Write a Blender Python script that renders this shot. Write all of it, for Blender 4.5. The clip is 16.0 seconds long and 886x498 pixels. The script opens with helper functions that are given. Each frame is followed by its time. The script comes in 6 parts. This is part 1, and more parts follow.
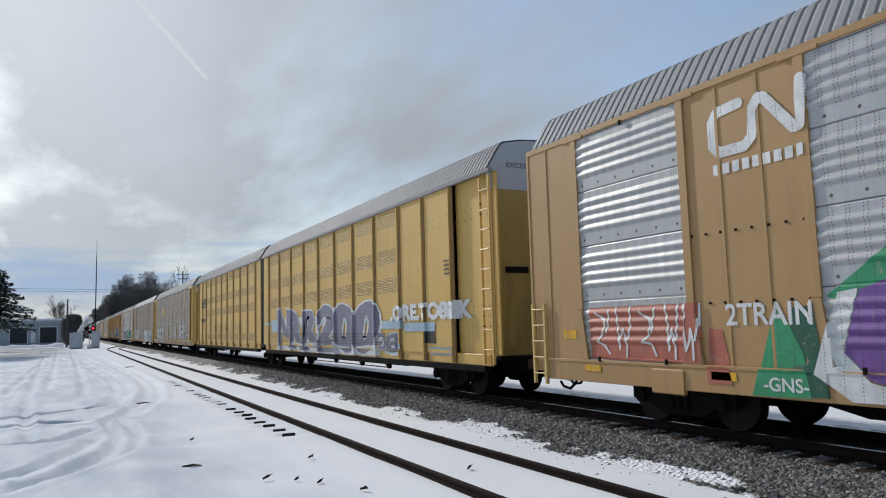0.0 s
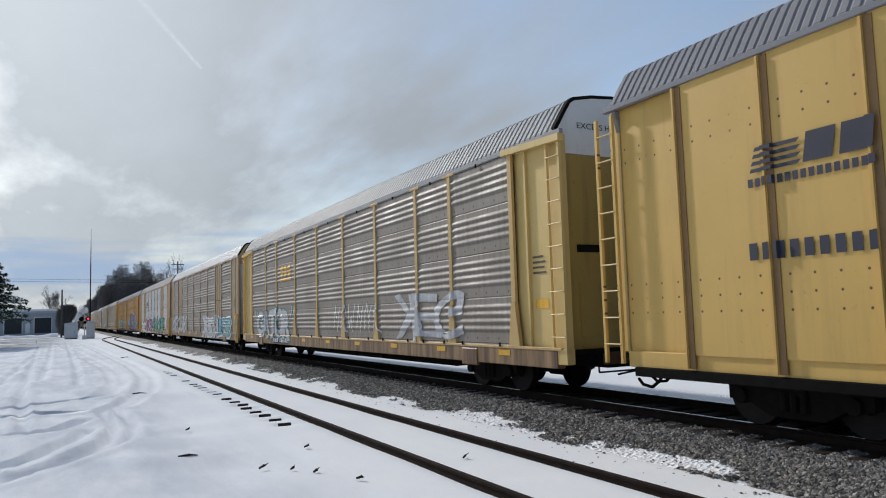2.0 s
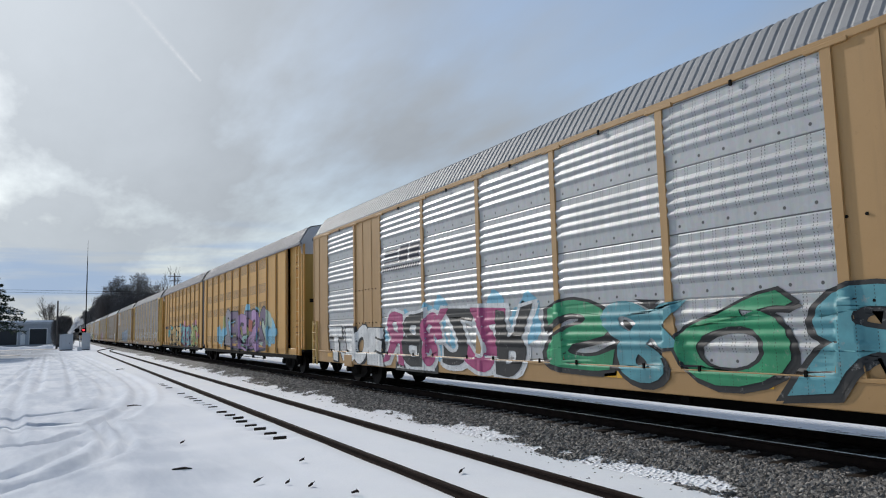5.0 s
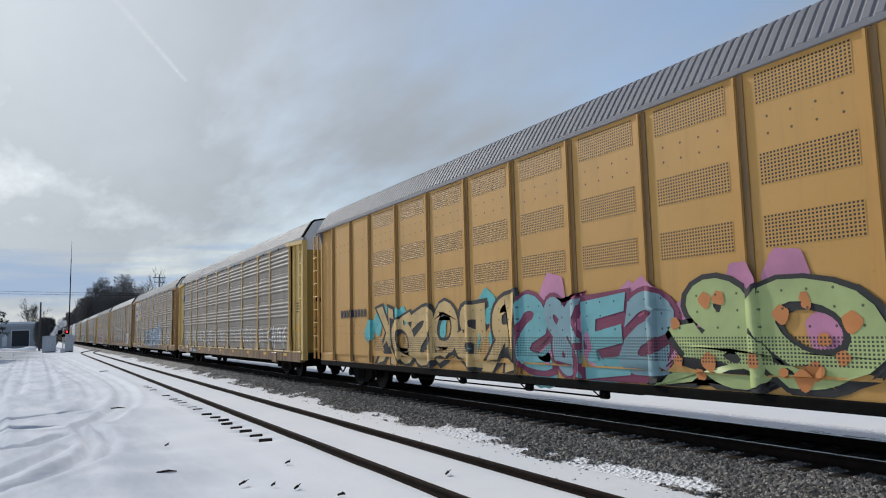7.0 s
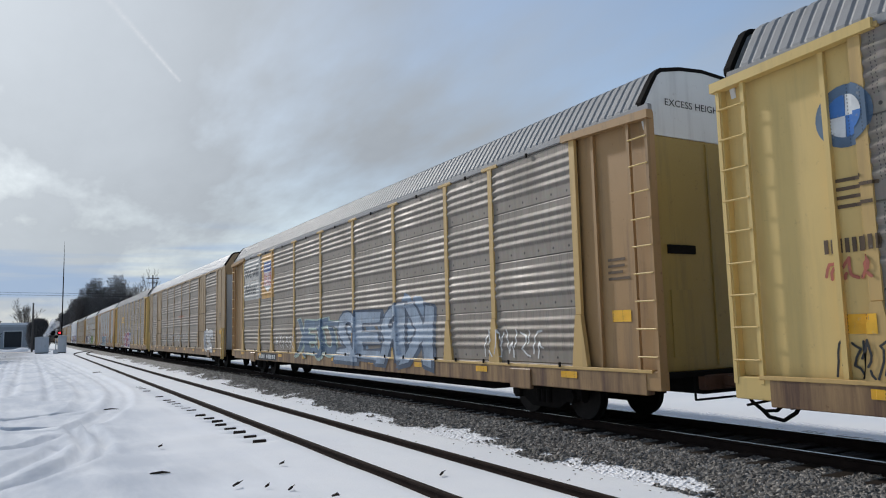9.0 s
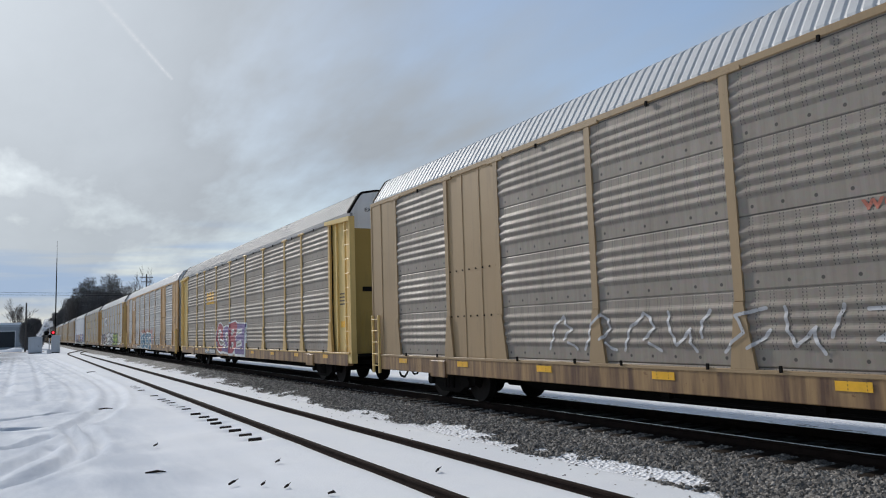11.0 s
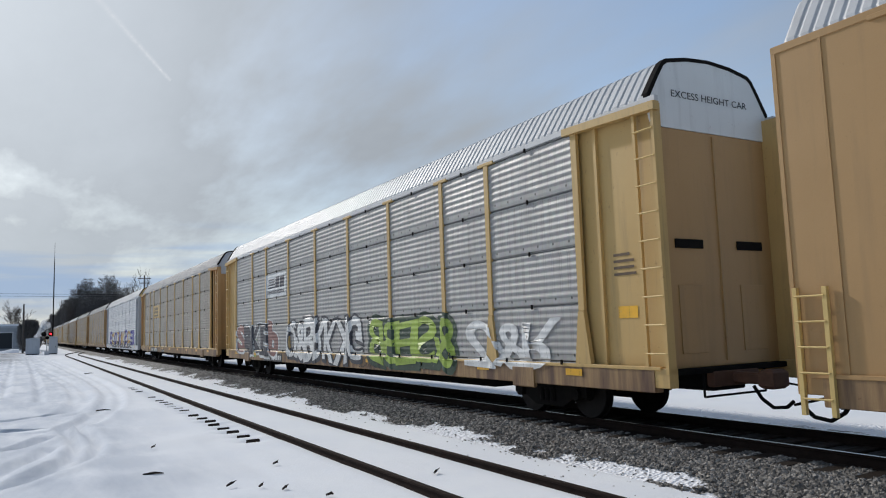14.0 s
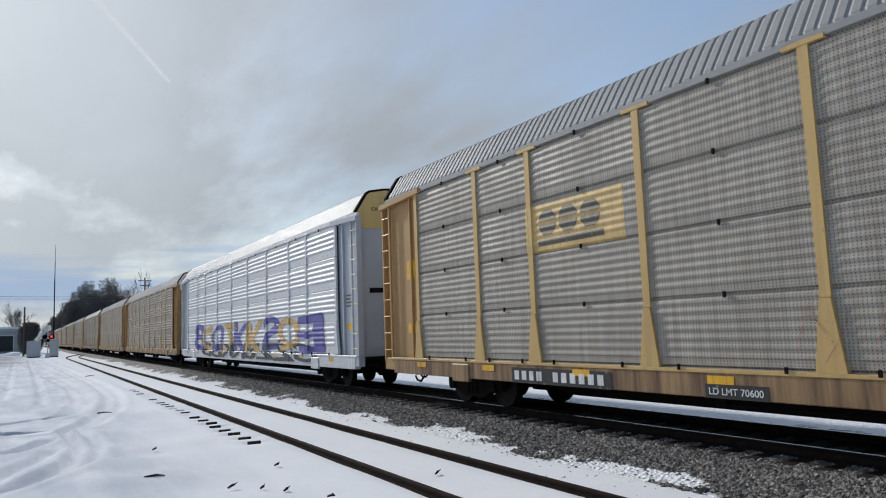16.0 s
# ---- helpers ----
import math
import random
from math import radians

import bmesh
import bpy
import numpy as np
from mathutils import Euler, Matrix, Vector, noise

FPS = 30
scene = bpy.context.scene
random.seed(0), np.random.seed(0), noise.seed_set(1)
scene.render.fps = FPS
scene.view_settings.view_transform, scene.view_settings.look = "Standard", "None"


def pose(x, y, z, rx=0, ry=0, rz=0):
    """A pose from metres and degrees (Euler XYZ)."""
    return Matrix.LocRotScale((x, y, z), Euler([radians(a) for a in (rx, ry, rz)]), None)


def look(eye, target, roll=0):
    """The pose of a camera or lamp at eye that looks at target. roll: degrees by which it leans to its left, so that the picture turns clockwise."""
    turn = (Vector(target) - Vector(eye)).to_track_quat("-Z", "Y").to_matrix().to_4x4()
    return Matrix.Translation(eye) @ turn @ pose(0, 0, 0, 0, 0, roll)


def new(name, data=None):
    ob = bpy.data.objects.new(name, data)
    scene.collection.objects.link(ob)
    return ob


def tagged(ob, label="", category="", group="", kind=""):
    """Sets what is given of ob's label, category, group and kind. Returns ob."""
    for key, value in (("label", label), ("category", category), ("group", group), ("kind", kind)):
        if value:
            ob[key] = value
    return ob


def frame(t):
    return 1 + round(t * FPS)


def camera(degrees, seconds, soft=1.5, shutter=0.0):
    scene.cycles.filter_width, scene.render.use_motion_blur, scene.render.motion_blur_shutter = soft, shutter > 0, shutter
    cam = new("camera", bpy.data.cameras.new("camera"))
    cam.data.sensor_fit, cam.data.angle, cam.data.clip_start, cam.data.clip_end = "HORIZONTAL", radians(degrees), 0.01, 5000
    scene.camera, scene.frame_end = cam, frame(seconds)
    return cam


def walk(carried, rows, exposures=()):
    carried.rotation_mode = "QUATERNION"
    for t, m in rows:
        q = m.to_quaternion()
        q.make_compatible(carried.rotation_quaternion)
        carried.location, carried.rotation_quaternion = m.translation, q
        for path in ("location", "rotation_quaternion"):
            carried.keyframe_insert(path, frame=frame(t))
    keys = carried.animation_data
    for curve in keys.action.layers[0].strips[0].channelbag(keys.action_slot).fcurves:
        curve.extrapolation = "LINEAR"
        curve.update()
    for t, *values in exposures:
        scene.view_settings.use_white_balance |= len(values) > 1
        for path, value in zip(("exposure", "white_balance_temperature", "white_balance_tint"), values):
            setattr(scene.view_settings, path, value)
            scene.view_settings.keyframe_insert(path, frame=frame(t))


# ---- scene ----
EYE = 2.15            # eye over the snow
RAIL = 0.35           # top of the main line's rails
TRACK = 10.13         # centre of the main line; it runs along y
cam = camera(63.0, 16.0, soft=1.1)
walk(cam, [
    (0, pose(0, 0, EYE, 95.93, 1.62, -27.24)),
    (0.5, pose(0, 0, EYE, 96.08, 1.81, -27.30)),
    (1, pose(0, 0, EYE, 96.03, 1.91, -27.40)),
    (1.5, pose(0, 0, EYE, 95.65, 1.77, -27.52)),
    (2, pose(0, 0, EYE, 95.13, 1.69, -27.60)),
    (2.5, pose(0, 0, EYE, 94.88, 1.77, -27.63)),
    (3, pose(0, 0, EYE, 95.05, 1.95, -27.84)),
    (5.5, pose(0, 0, EYE, 96.34, 1.17, -27.99)),
    (6, pose(0, 0, EYE, 96.37, 1.16, -28.37)),
    (6.5, pose(0, 0, EYE, 96.32, 1.25, -28.72)),
    (7, pose(0, 0, EYE, 96.29, 1.36, -28.89)),
    (7.5, pose(0, 0, EYE, 96.26, 1.50, -29.05)),
    (8, pose(0, 0, EYE, 96.28, 1.51, -29.10)),
    (8.5, pose(0, 0, EYE, 96.35, 1.38, -29.19)),
    (9, pose(0, 0, EYE, 96.33, 1.41, -29.33)),
    (9.5, pose(0, 0, EYE, 96.30, 1.55, -29.53)),
    (10, pose(0, 0, EYE, 96.25, 1.75, -29.65)),
    (12.5, pose(0, 0, EYE, 95.82, 1.83, -29.76)),
    (13, pose(0, 0, EYE, 95.94, 1.81, -29.76)),
    (13.5, pose(0, 0, EYE, 96.07, 1.87, -29.86)),
    (14, pose(0, 0, EYE, 96.16, 1.85, -29.88)),
    (14.5, pose(0, 0, EYE, 96.15, 1.94, -29.86)),
    (15, pose(0, 0, EYE, 96.18, 1.89, -29.79)),
    (15.5, pose(0, 0, EYE, 96.22, 1.95, -29.78)),
    (16, pose(0, 0, EYE, 96.24, 2.10, -29.82)),
])

# ---- sky and sun ----
SUN_AZ, SUN_EL = radians(-13), radians(29)     # azimuth from +y towards +x
sun_dir = Vector((math.sin(SUN_AZ) * math.cos(SUN_EL), math.cos(SUN_AZ) * math.cos(SUN_EL), math.sin(SUN_EL)))
world = bpy.data.worlds.new("winter_sky")
scene.world = world
world.use_nodes = True
scene.view_settings.exposure = 0.0


class Nodes:
    """Short ways to add nodes to a tree."""

    def __init__(self, tree):
        self.t = tree

    def add(self, kind, **inputs):
        n = self.t.nodes.new(kind)
        for k, v in inputs.items():
            self.put(n, k, v)
        return n

    def put(self, n, k, v):
        s = n.inputs[int(k[1:])] if k[0] == "i" and k[1:].isdigit() else n.inputs[k.replace("_", " ")]
        if isinstance(v, bpy.types.NodeSocket):
            self.t.links.new(v, s)
        else:
            s.default_value = v

    def math(self, op, a, b=0.0, c=0.0):
        n = self.t.nodes.new("ShaderNodeMath")
        n.operation = op
        for i, v in enumerate((a, b, c)):
            self.put(n, f"i{i}", v)
        return n.outputs[0]

    def vec(self, op, a, b=(0, 0, 0)):
        n = self.t.nodes.new("ShaderNodeVectorMath")
        n.operation = op
        self.put(n, "i0", a)
        self.put(n, "i1", b)
        return n.outputs["Value" if op == "DOT_PRODUCT" else "Vector"]

    def mix(self, fac, a, b, blend="MIX"):
        n = self.t.nodes.new("ShaderNodeMix")
        n.data_type, n.blend_type = "RGBA", blend
        self.put(n, "i0", fac)
        self.put(n, "i6", a)
        self.put(n, "i7", b)
        return n.outputs[2]

    def ramp(self, fac, *stops):
        n = self.t.nodes.new("ShaderNodeMapRange")
        n.clamp = True
        for i, v in enumerate((fac, *stops)):
            self.put(n, f"i{i}", v)
        return n.outputs[0]

    def noise(self, vec, scale, detail=4.0, rough=0.55):
        n = self.add("ShaderNodeTexNoise", Vector=vec, Scale=scale, Detail=detail, Roughness=rough)
        return n.outputs[0]


def c4(c):
    return (*c, 1.0)


def build_sky():
    n = Nodes(world.node_tree)
    world.node_tree.nodes.clear()
    sky = n.t.nodes.new("ShaderNodeTexSky")
    sky.sky_type, sky.sun_disc = "NISHITA", False
    sky.sun_elevation, sky.sun_rotation = SUN_EL, SUN_AZ
    sky.air_density, sky.dust_density = 1.0, 1.5
    d = n.add("ShaderNodeTexCoord").outputs["Generated"]
    sep = n.add("ShaderNodeSeparateXYZ", Vector=d)
    up = n.math("MAXIMUM", sep.outputs[2], 0.0)
    lift = n.math("ADD", up, 0.16)
    flat = n.add("ShaderNodeCombineXYZ", X=n.math("DIVIDE", sep.outputs[0], lift), Y=n.math("DIVIDE", sep.outputs[1], lift), Z=0.0)
    stretched = n.vec("MULTIPLY", flat.outputs[0], (1.0, 0.42, 1.0))
    soft = n.noise(stretched, 0.9, 6.0, 0.52)
    fine = n.noise(n.vec("ADD", stretched, (7.3, 2.1, 0.0)), 2.6, 7.0, 0.6)
    towards = n.vec("DOT_PRODUCT", d, tuple(sun_dir))
    glow = n.ramp(towards, 0.60, 1.0, 0.0, 1.0)
    near_sun = n.ramp(towards, 0.80, 1.0, 0.0, 1.0)
    cover = n.math("ADD", n.math("MULTIPLY", soft, 1.15), n.math("MULTIPLY", fine, 0.45))
    cover = n.math("ADD", cover, n.math("MULTIPLY", glow, 0.40))
    cloud = n.ramp(cover, 0.58, 1.12, 0.12, 0.97)
    facing = n.ramp(towards, -0.6, 0.5, 0.0, 1.0)
    shade = n.math("ADD", n.ramp(fine, 0.32, 0.68, -0.032, 0.032), n.math("ADD", n.math("MULTIPLY", facing, 0.335), n.math("ADD", 0.05, n.math("MULTIPLY", n.math("POWER", near_sun, 1.2), 0.27))))
    white = n.vec("MULTIPLY", n.add("ShaderNodeCombineXYZ", X=shade, Y=shade, Z=shade).outputs[0], (0.915, 1.0, 1.10))
    blue = n.vec("MULTIPLY", sky.outputs[0], (SKY_STRENGTH * 0.92, SKY_STRENGTH * 1.06, SKY_STRENGTH * 1.17))
    col = n.mix(cloud, blue, white)
    # thin bands of clear blue between the cloud sheets near the horizon
    band = n.noise(n.vec("MULTIPLY", d, (2.2, 2.2, 26.0)), 1.0, 4.0, 0.5)
    clear = n.math("MULTIPLY", n.ramp(band, 0.50, 0.60, 0.0, 0.75), n.math("MULTIPLY", n.ramp(up, 0.01, 0.04, 0.3, 1.0), n.ramp(up, 0.11, 0.15, 1.0, 0.0)))
    col = n.mix(n.ramp(up, 0.0, 0.17, 0.65, 0.0), col, (0.50, 0.57, 0.65, 1.0))
    col = n.mix(clear, col, (0.32, 0.45, 0.66, 1.0))
    bg = n.add("ShaderNodeBackground", Color=col, Strength=1.0)
    out = n.add("ShaderNodeOutputWorld")
    n.t.links.new(bg.outputs[0], out.inputs[0])


SKY_STRENGTH = 0.15
build_sky()
sun = new("sun", bpy.data.lights.new("sun", "SUN"))
sun.data.energy, sun.data.angle, sun.data.color = 2.6, radians(2.5), (1.0, 0.96, 0.91)
sun.matrix_world = look((0, 0, 60), Vector((0, 0, 60)) - sun_dir)

# ---- materials ----


def material(name, build, **kw):
    m = bpy.data.materials.new(name)
    m.use_nodes = True
    m.node_tree.nodes.clear()
    n = Nodes(m.node_tree)
    shader = n.add("ShaderNodeBsdfPrincipled")
    out = n.add("ShaderNodeOutputMaterial")
    n.t.links.new(shader.outputs[0], out.inputs[0])
    build(n, shader, **kw)
    return m


def bump(n, shader, height, strength, distance=0.02):
    b = n.add("ShaderNodeBump", Height=height, Strength=strength, Distance=distance)
    n.put(shader, "Normal", b.outputs[0])


def spot(n):
    return n.add("ShaderNodeTexCoord").outputs["Object"]


def rivets(n, s):
    """Rows of bolt heads on the smooth sheets: three low ones and two pairs between the vents."""
    fy = n.math("MULTIPLY", n.math("SUBTRACT", n.math("FRACT", n.math("DIVIDE", s.outputs[1], 0.36)), 0.5), 0.36)
    fz = n.math("MULTIPLY", n.math("SUBTRACT", n.math("FRACT", n.math("DIVIDE", n.math("SUBTRACT", s.outputs[2], 1.60), 0.24)), 0.5), 0.24)
    r2 = n.math("ADD", n.math("MULTIPLY", fy, fy), n.math("MULTIPLY", fz, fz))
    rows = n.math("MULTIPLY", n.math("GREATER_THAN", s.outputs[2], 1.62), n.math("LESS_THAN", s.outputs[2], 2.32))
    more = n.math("MULTIPLY", n.math("GREATER_THAN", s.outputs[2], 4.24), n.math("LESS_THAN", s.outputs[2], 4.72))
    return n.math("MULTIPLY", n.ramp(r2, 0.00025, 0.0005, 1.0, 0.0), n.math("MULTIPLY", n.math("MAXIMUM", rows, more), 0.9))


def painted(n, sh, base, dirt=(0.10, 0.075, 0.05), amount=0.5, rough=0.5, metal=0.0, streak=1.0, bolts=False, low=0.52):
    """Weathered paint: broad fading, vertical streaks, chips and grime."""
    p = spot(n)
    rnd = n.add("ShaderNodeObjectInfo").outputs["Random"]
    q = n.vec("ADD", p, n.add("ShaderNodeCombineXYZ", X=n.math("MULTIPLY", rnd, 37.0), Y=n.math("MULTIPLY", rnd, 19.0), Z=0.0).outputs[0])
    broad = n.noise(q, 0.8, 4.0)
    run = n.noise(n.vec("MULTIPLY", q, (2.6, 2.6, 0.22)), 1.7, 5.0, 0.6)
    grain = n.noise(q, 38.0, 3.0)
    col = n.mix(n.ramp(broad, 0.3, 0.72, 0.0, 0.45), c4(base), c4([min(1, b * 1.18 + 0.02) for b in base]))
    col = n.mix(n.ramp(rnd, 0, 1, 0.0, 0.16), col, c4([b * 0.72 for b in base]))
    fac = n.math("MULTIPLY", n.ramp(run, low, low + 0.28, 0.0, 1.0), amount * streak)
    col = n.mix(fac, col, c4(dirt))
    chips = n.ramp(n.noise(q, 9.0, 6.0, 0.7), 0.63, 0.68, 0.0, amount * 0.8)
    col = n.mix(chips, col, c4((0.16, 0.075, 0.03)))
    if bolts:
        s = n.add("ShaderNodeSeparateXYZ", Vector=p)
        dot = n.math("MULTIPLY", rivets(n, s), n.ramp(broad, 0.34, 0.40, 0.3, 1.0))
        col = n.mix(dot, col, c4((0.05, 0.03, 0.02)))
    n.put(sh, "Base Color", col)
    n.put(sh, "Roughness", n.ramp(grain, 0.3, 0.7, rough - 0.08, rough + 0.14))
    n.put(sh, "Metallic", metal)
    bump(n, sh, n.math("ADD", n.math("MULTIPLY", grain, 0.15), broad), 0.25, 0.02)


def galvanised(n, sh, base=(0.42, 0.42, 0.41), grime=0.5, fine=False, rough=0.42, metal=0.55):
    """Zinc sheet with columns of small holes, spangle, road film and rust runs."""
    p = spot(n)
    rnd = n.add("ShaderNodeObjectInfo").outputs["Random"]
    off = n.add("ShaderNodeCombineXYZ", X=0.0, Y=n.math("MULTIPLY", rnd, 53.0), Z=n.math("MULTIPLY", rnd, 11.0)).outputs[0]
    q = n.vec("ADD", p, off)
    broad = n.noise(q, 0.7, 4.0)
    run = n.noise(n.vec("MULTIPLY", q, (5.0, 5.0, 0.3)), 1.8, 6.0, 0.65)
    spangle = n.add("ShaderNodeTexVoronoi", Vector=q, Scale=16.0).outputs["Color"]
    col = n.mix(0.10, c4(base), spangle, "MULTIPLY")
    col = n.mix(n.ramp(broad, 0.35, 0.7, 0.0, 0.35), col, c4([b * 0.75 for b in base]))
    col = n.mix(n.math("MULTIPLY", n.ramp(run, 0.35, 0.75, 0.15, 1.0), grime), col, c4((0.15, 0.115, 0.08)))
    s = n.add("ShaderNodeSeparateXYZ", Vector=p)
    py, pz = (0.055, 0.042) if fine else (0.235, 0.046)
    fy = n.math("FRACT", n.math("DIVIDE", s.outputs[1], py))
    fz = n.math("FRACT", n.math("DIVIDE", s.outputs[2], pz))
    wide = 0.30 if fine else 0.055
    hole = n.math("MULTIPLY", n.math("LESS_THAN", fy, wide), n.math("LESS_THAN", fz, 0.5))
    if not fine:
        second = n.math("MULTIPLY", n.math("LESS_THAN", n.math("ABSOLUTE", n.math("SUBTRACT", fy, 0.26)), 0.03), n.math("LESS_THAN", fz, 0.5))
        hole = n.math("MAXIMUM", hole, second)
        tier = n.math("FRACT", n.math("DIVIDE", n.math("SUBTRACT", s.outputs[2], TIER_FOOT), TIER))
        hole = n.math("MULTIPLY", hole, n.math("GREATER_THAN", tier, 0.24))
    col = n.mix(n.math("MULTIPLY", hole, 0.72), col, c4((0.02, 0.02, 0.02)))
    if not fine:
        by = n.math("MULTIPLY", n.math("SUBTRACT", n.math("FRACT", n.math("DIVIDE", s.outputs[1], 0.47)), 0.5), 0.47)
        bz = n.math("MULTIPLY", n.math("SUBTRACT", tier, 0.12), TIER)
        r2 = n.math("ADD", n.math("MULTIPLY", by, by), n.math("MULTIPLY", bz, bz))
        col = n.mix(n.ramp(r2, 0.0004, 0.0009, 0.85, 0.0), col, c4((0.03, 0.028, 0.025)))
        seam = n.math("LESS_THAN", tier, 0.018)
        col = n.mix(n.math("MULTIPLY", seam, 0.7), col, c4((0.04, 0.038, 0.035)))
    n.put(sh, "Base Color", col)
    n.put(sh, "Metallic", n.ramp(run, 0.35, 0.7, metal, metal * 0.3))
    n.put(sh, "Roughness", n.ramp(broad, 0.3, 0.7, rough - 0.06, rough + 0.16))
    bump(n, sh, broad, 0.15, 0.02)


def perforated(n, sh, base):
    """Painted sheet with a close grid of round air holes."""
    p = spot(n)
    s = n.add("ShaderNodeSeparateXYZ", Vector=p)
    fy = n.math("SUBTRACT", n.math("FRACT", n.math("DIVIDE", s.outputs[1], 0.054)), 0.5)
    fz = n.math("SUBTRACT", n.math("FRACT", n.math("DIVIDE", s.outputs[2], 0.05)), 0.5)
    hole = n.ramp(n.math("MAXIMUM", n.math("ABSOLUTE", fy), n.math("ABSOLUTE", fz)), 0.25, 0.31, 1.0, 0.0)
    worn = n.noise(p, 2.0, 5.0)
    col = n.mix(n.ramp(worn, 0.35, 0.7, 0.0, 0.4), c4(base), c4([b * 0.75 for b in base]))
    n.put(sh, "Base Color", n.mix(hole, col, c4((0.03, 0.022, 0.012))))
    n.put(sh, "Roughness", 0.55)
    bump(n, sh, n.math("SUBTRACT", 1.0, hole), 0.6, 0.01)


def plain(n, sh, base, rough=0.6, metal=0.0, var=0.25, scale=6.0, relief=0.3, shine=0.5):
    n.put(sh, "Specular IOR Level", shine)
    p = spot(n)
    a = n.noise(p, scale, 5.0)
    b = n.noise(p, scale * 9, 3.0)
    col = n.mix(n.ramp(a, 0.3, 0.7, 0.0, 1.0), c4([x * (1 - var) for x in base]), c4([min(1, x * (1 + var)) for x in base]))
    n.put(sh, "Base Color", col)
    n.put(sh, "Roughness", n.ramp(b, 0.3, 0.7, max(0.05, rough - 0.1), min(1, rough + 0.1)))
    n.put(sh, "Metallic", metal)
    bump(n, sh, n.math("ADD", a, n.math("MULTIPLY", b, 0.3)), relief, 0.02)


def snow_mat(n, sh):
    p = spot(n)
    s = n.add("ShaderNodeSeparateXYZ", Vector=p)
    broad = n.noise(p, 0.35, 5.0)
    mid = n.noise(p, 2.2, 5.0, 0.6)
    fine = n.noise(p, 30.0, 4.0, 0.7)
    # packed, greyer snow where vehicles turn
    ruts = n.noise(n.vec("MULTIPLY", p, (1.0, 0.25, 1.0)), 0.9, 6.0, 0.6)
    drive = n.math("MULTIPLY", n.ramp(s.outputs[0], 3.6, 1.2, 0.0, 1.0), n.ramp(s.outputs[1], 4.0, 9.0, 0.5, 1.0))
    packed = n.math("MULTIPLY", n.ramp(ruts, 0.38, 0.60, 0.22, 0.95), drive)
    col = n.mix(n.ramp(broad, 0.35, 0.65, 0.0, 1.0), c4((0.84, 0.86, 0.89)), c4((0.90, 0.91, 0.92)))
    col = n.mix(packed, col, c4((0.56, 0.60, 0.66)))
    slush = n.math("MULTIPLY", n.math("MULTIPLY", n.ramp(s.outputs[1], 72.0, 100.0, 0.0, 1.0), n.ramp(s.outputs[1], 132.0, 150.0, 1.0, 0.0)), n.ramp(s.outputs[0], 1.2, -2.0, 0.0, 1.0))
    slush = n.math("MULTIPLY", slush, n.ramp(n.noise(n.vec("MULTIPLY", p, (0.25, 1.0, 1.0)), 0.22, 4.0, 0.6), 0.38, 0.55, 0.15, 1.0))
    col = n.mix(slush, col, c4((0.25, 0.27, 0.30)))
    specks = n.ramp(n.noise(p, 11.0, 6.0, 0.75), 0.70, 0.735, 0.0, 0.55)
    col = n.mix(specks, col, c4((0.30, 0.26, 0.22)))
    n.put(sh, "Base Color", col)
    n.put(sh, "Roughness", n.ramp(packed, 0, 1, 0.95, 0.85))
    n.put(sh, "Specular IOR Level", 0.12)
    bump(n, sh, n.math("ADD", n.math("MULTIPLY", mid, 1.0), n.math("MULTIPLY", fine, 0.25)), 0.35, 0.05)


def ballast_mat(n, sh, stone=False):
    p = spot(n)
    rnd = n.add("ShaderNodeNewGeometry").outputs["Random Per Island"]
    if stone:
        col = n.mix(n.math("POWER", rnd, 2.0), c4((0.075, 0.068, 0.060)), c4((0.46, 0.42, 0.37)))
        col = n.mix(n.ramp(n.noise(p, 22.0, 3.0), 0.4, 0.7, 0.0, 0.5), col, c4((0.13, 0.125, 0.12)))
        n.put(sh, "Base Color", col)
        n.put(sh, "Roughness", 0.85)
        return
    v = n.add("ShaderNodeTexVoronoi", Vector=p, Scale=15.0)
    s = n.add("ShaderNodeSeparateXYZ", Vector=p)
    grey = n.mix(n.add("ShaderNodeSeparateColor", Color=v.outputs["Color"]).outputs[0], c4((0.09, 0.087, 0.082)), c4((0.33, 0.32, 0.30)))
    lie = n.add("ShaderNodeAttribute")
    lie.attribute_name = "drift"
    drift = n.math("ADD", lie.outputs["Fac"], n.ramp(n.noise(p, 7.0, 5.0, 0.7), 0.3, 0.7, -0.22, 0.22))
    # oil stain and the shade under the train, both painted near black here
    oil_and_shade = n.math("MULTIPLY", n.ramp(s.outputs[0], 8.75, 9.35, 0.0, 1.0), n.ramp(s.outputs[0], 12.4, 13.0, 1.0, 0.0))
    grey = n.mix(n.math("MULTIPLY", oil_and_shade, 0.93), grey, c4((0.016, 0.014, 0.012)))
    col = n.mix(n.ramp(drift, 0.46, 0.54, 0.0, 1.0), grey, c4((0.86, 0.87, 0.90)))
    n.put(sh, "Base Color", col)
    n.put(sh, "Roughness", 0.9)
    bump(n, sh, v.outputs["Distance"], 0.9, 0.04)


TIER_FOOT, TIER = 1.09, 1.04     # foot and height of the tiers of sheet on a car's side
YEL, ORA, TAN = (0.64, 0.40, 0.105), (0.58, 0.31, 0.075), (0.42, 0.245, 0.095)
M = {}


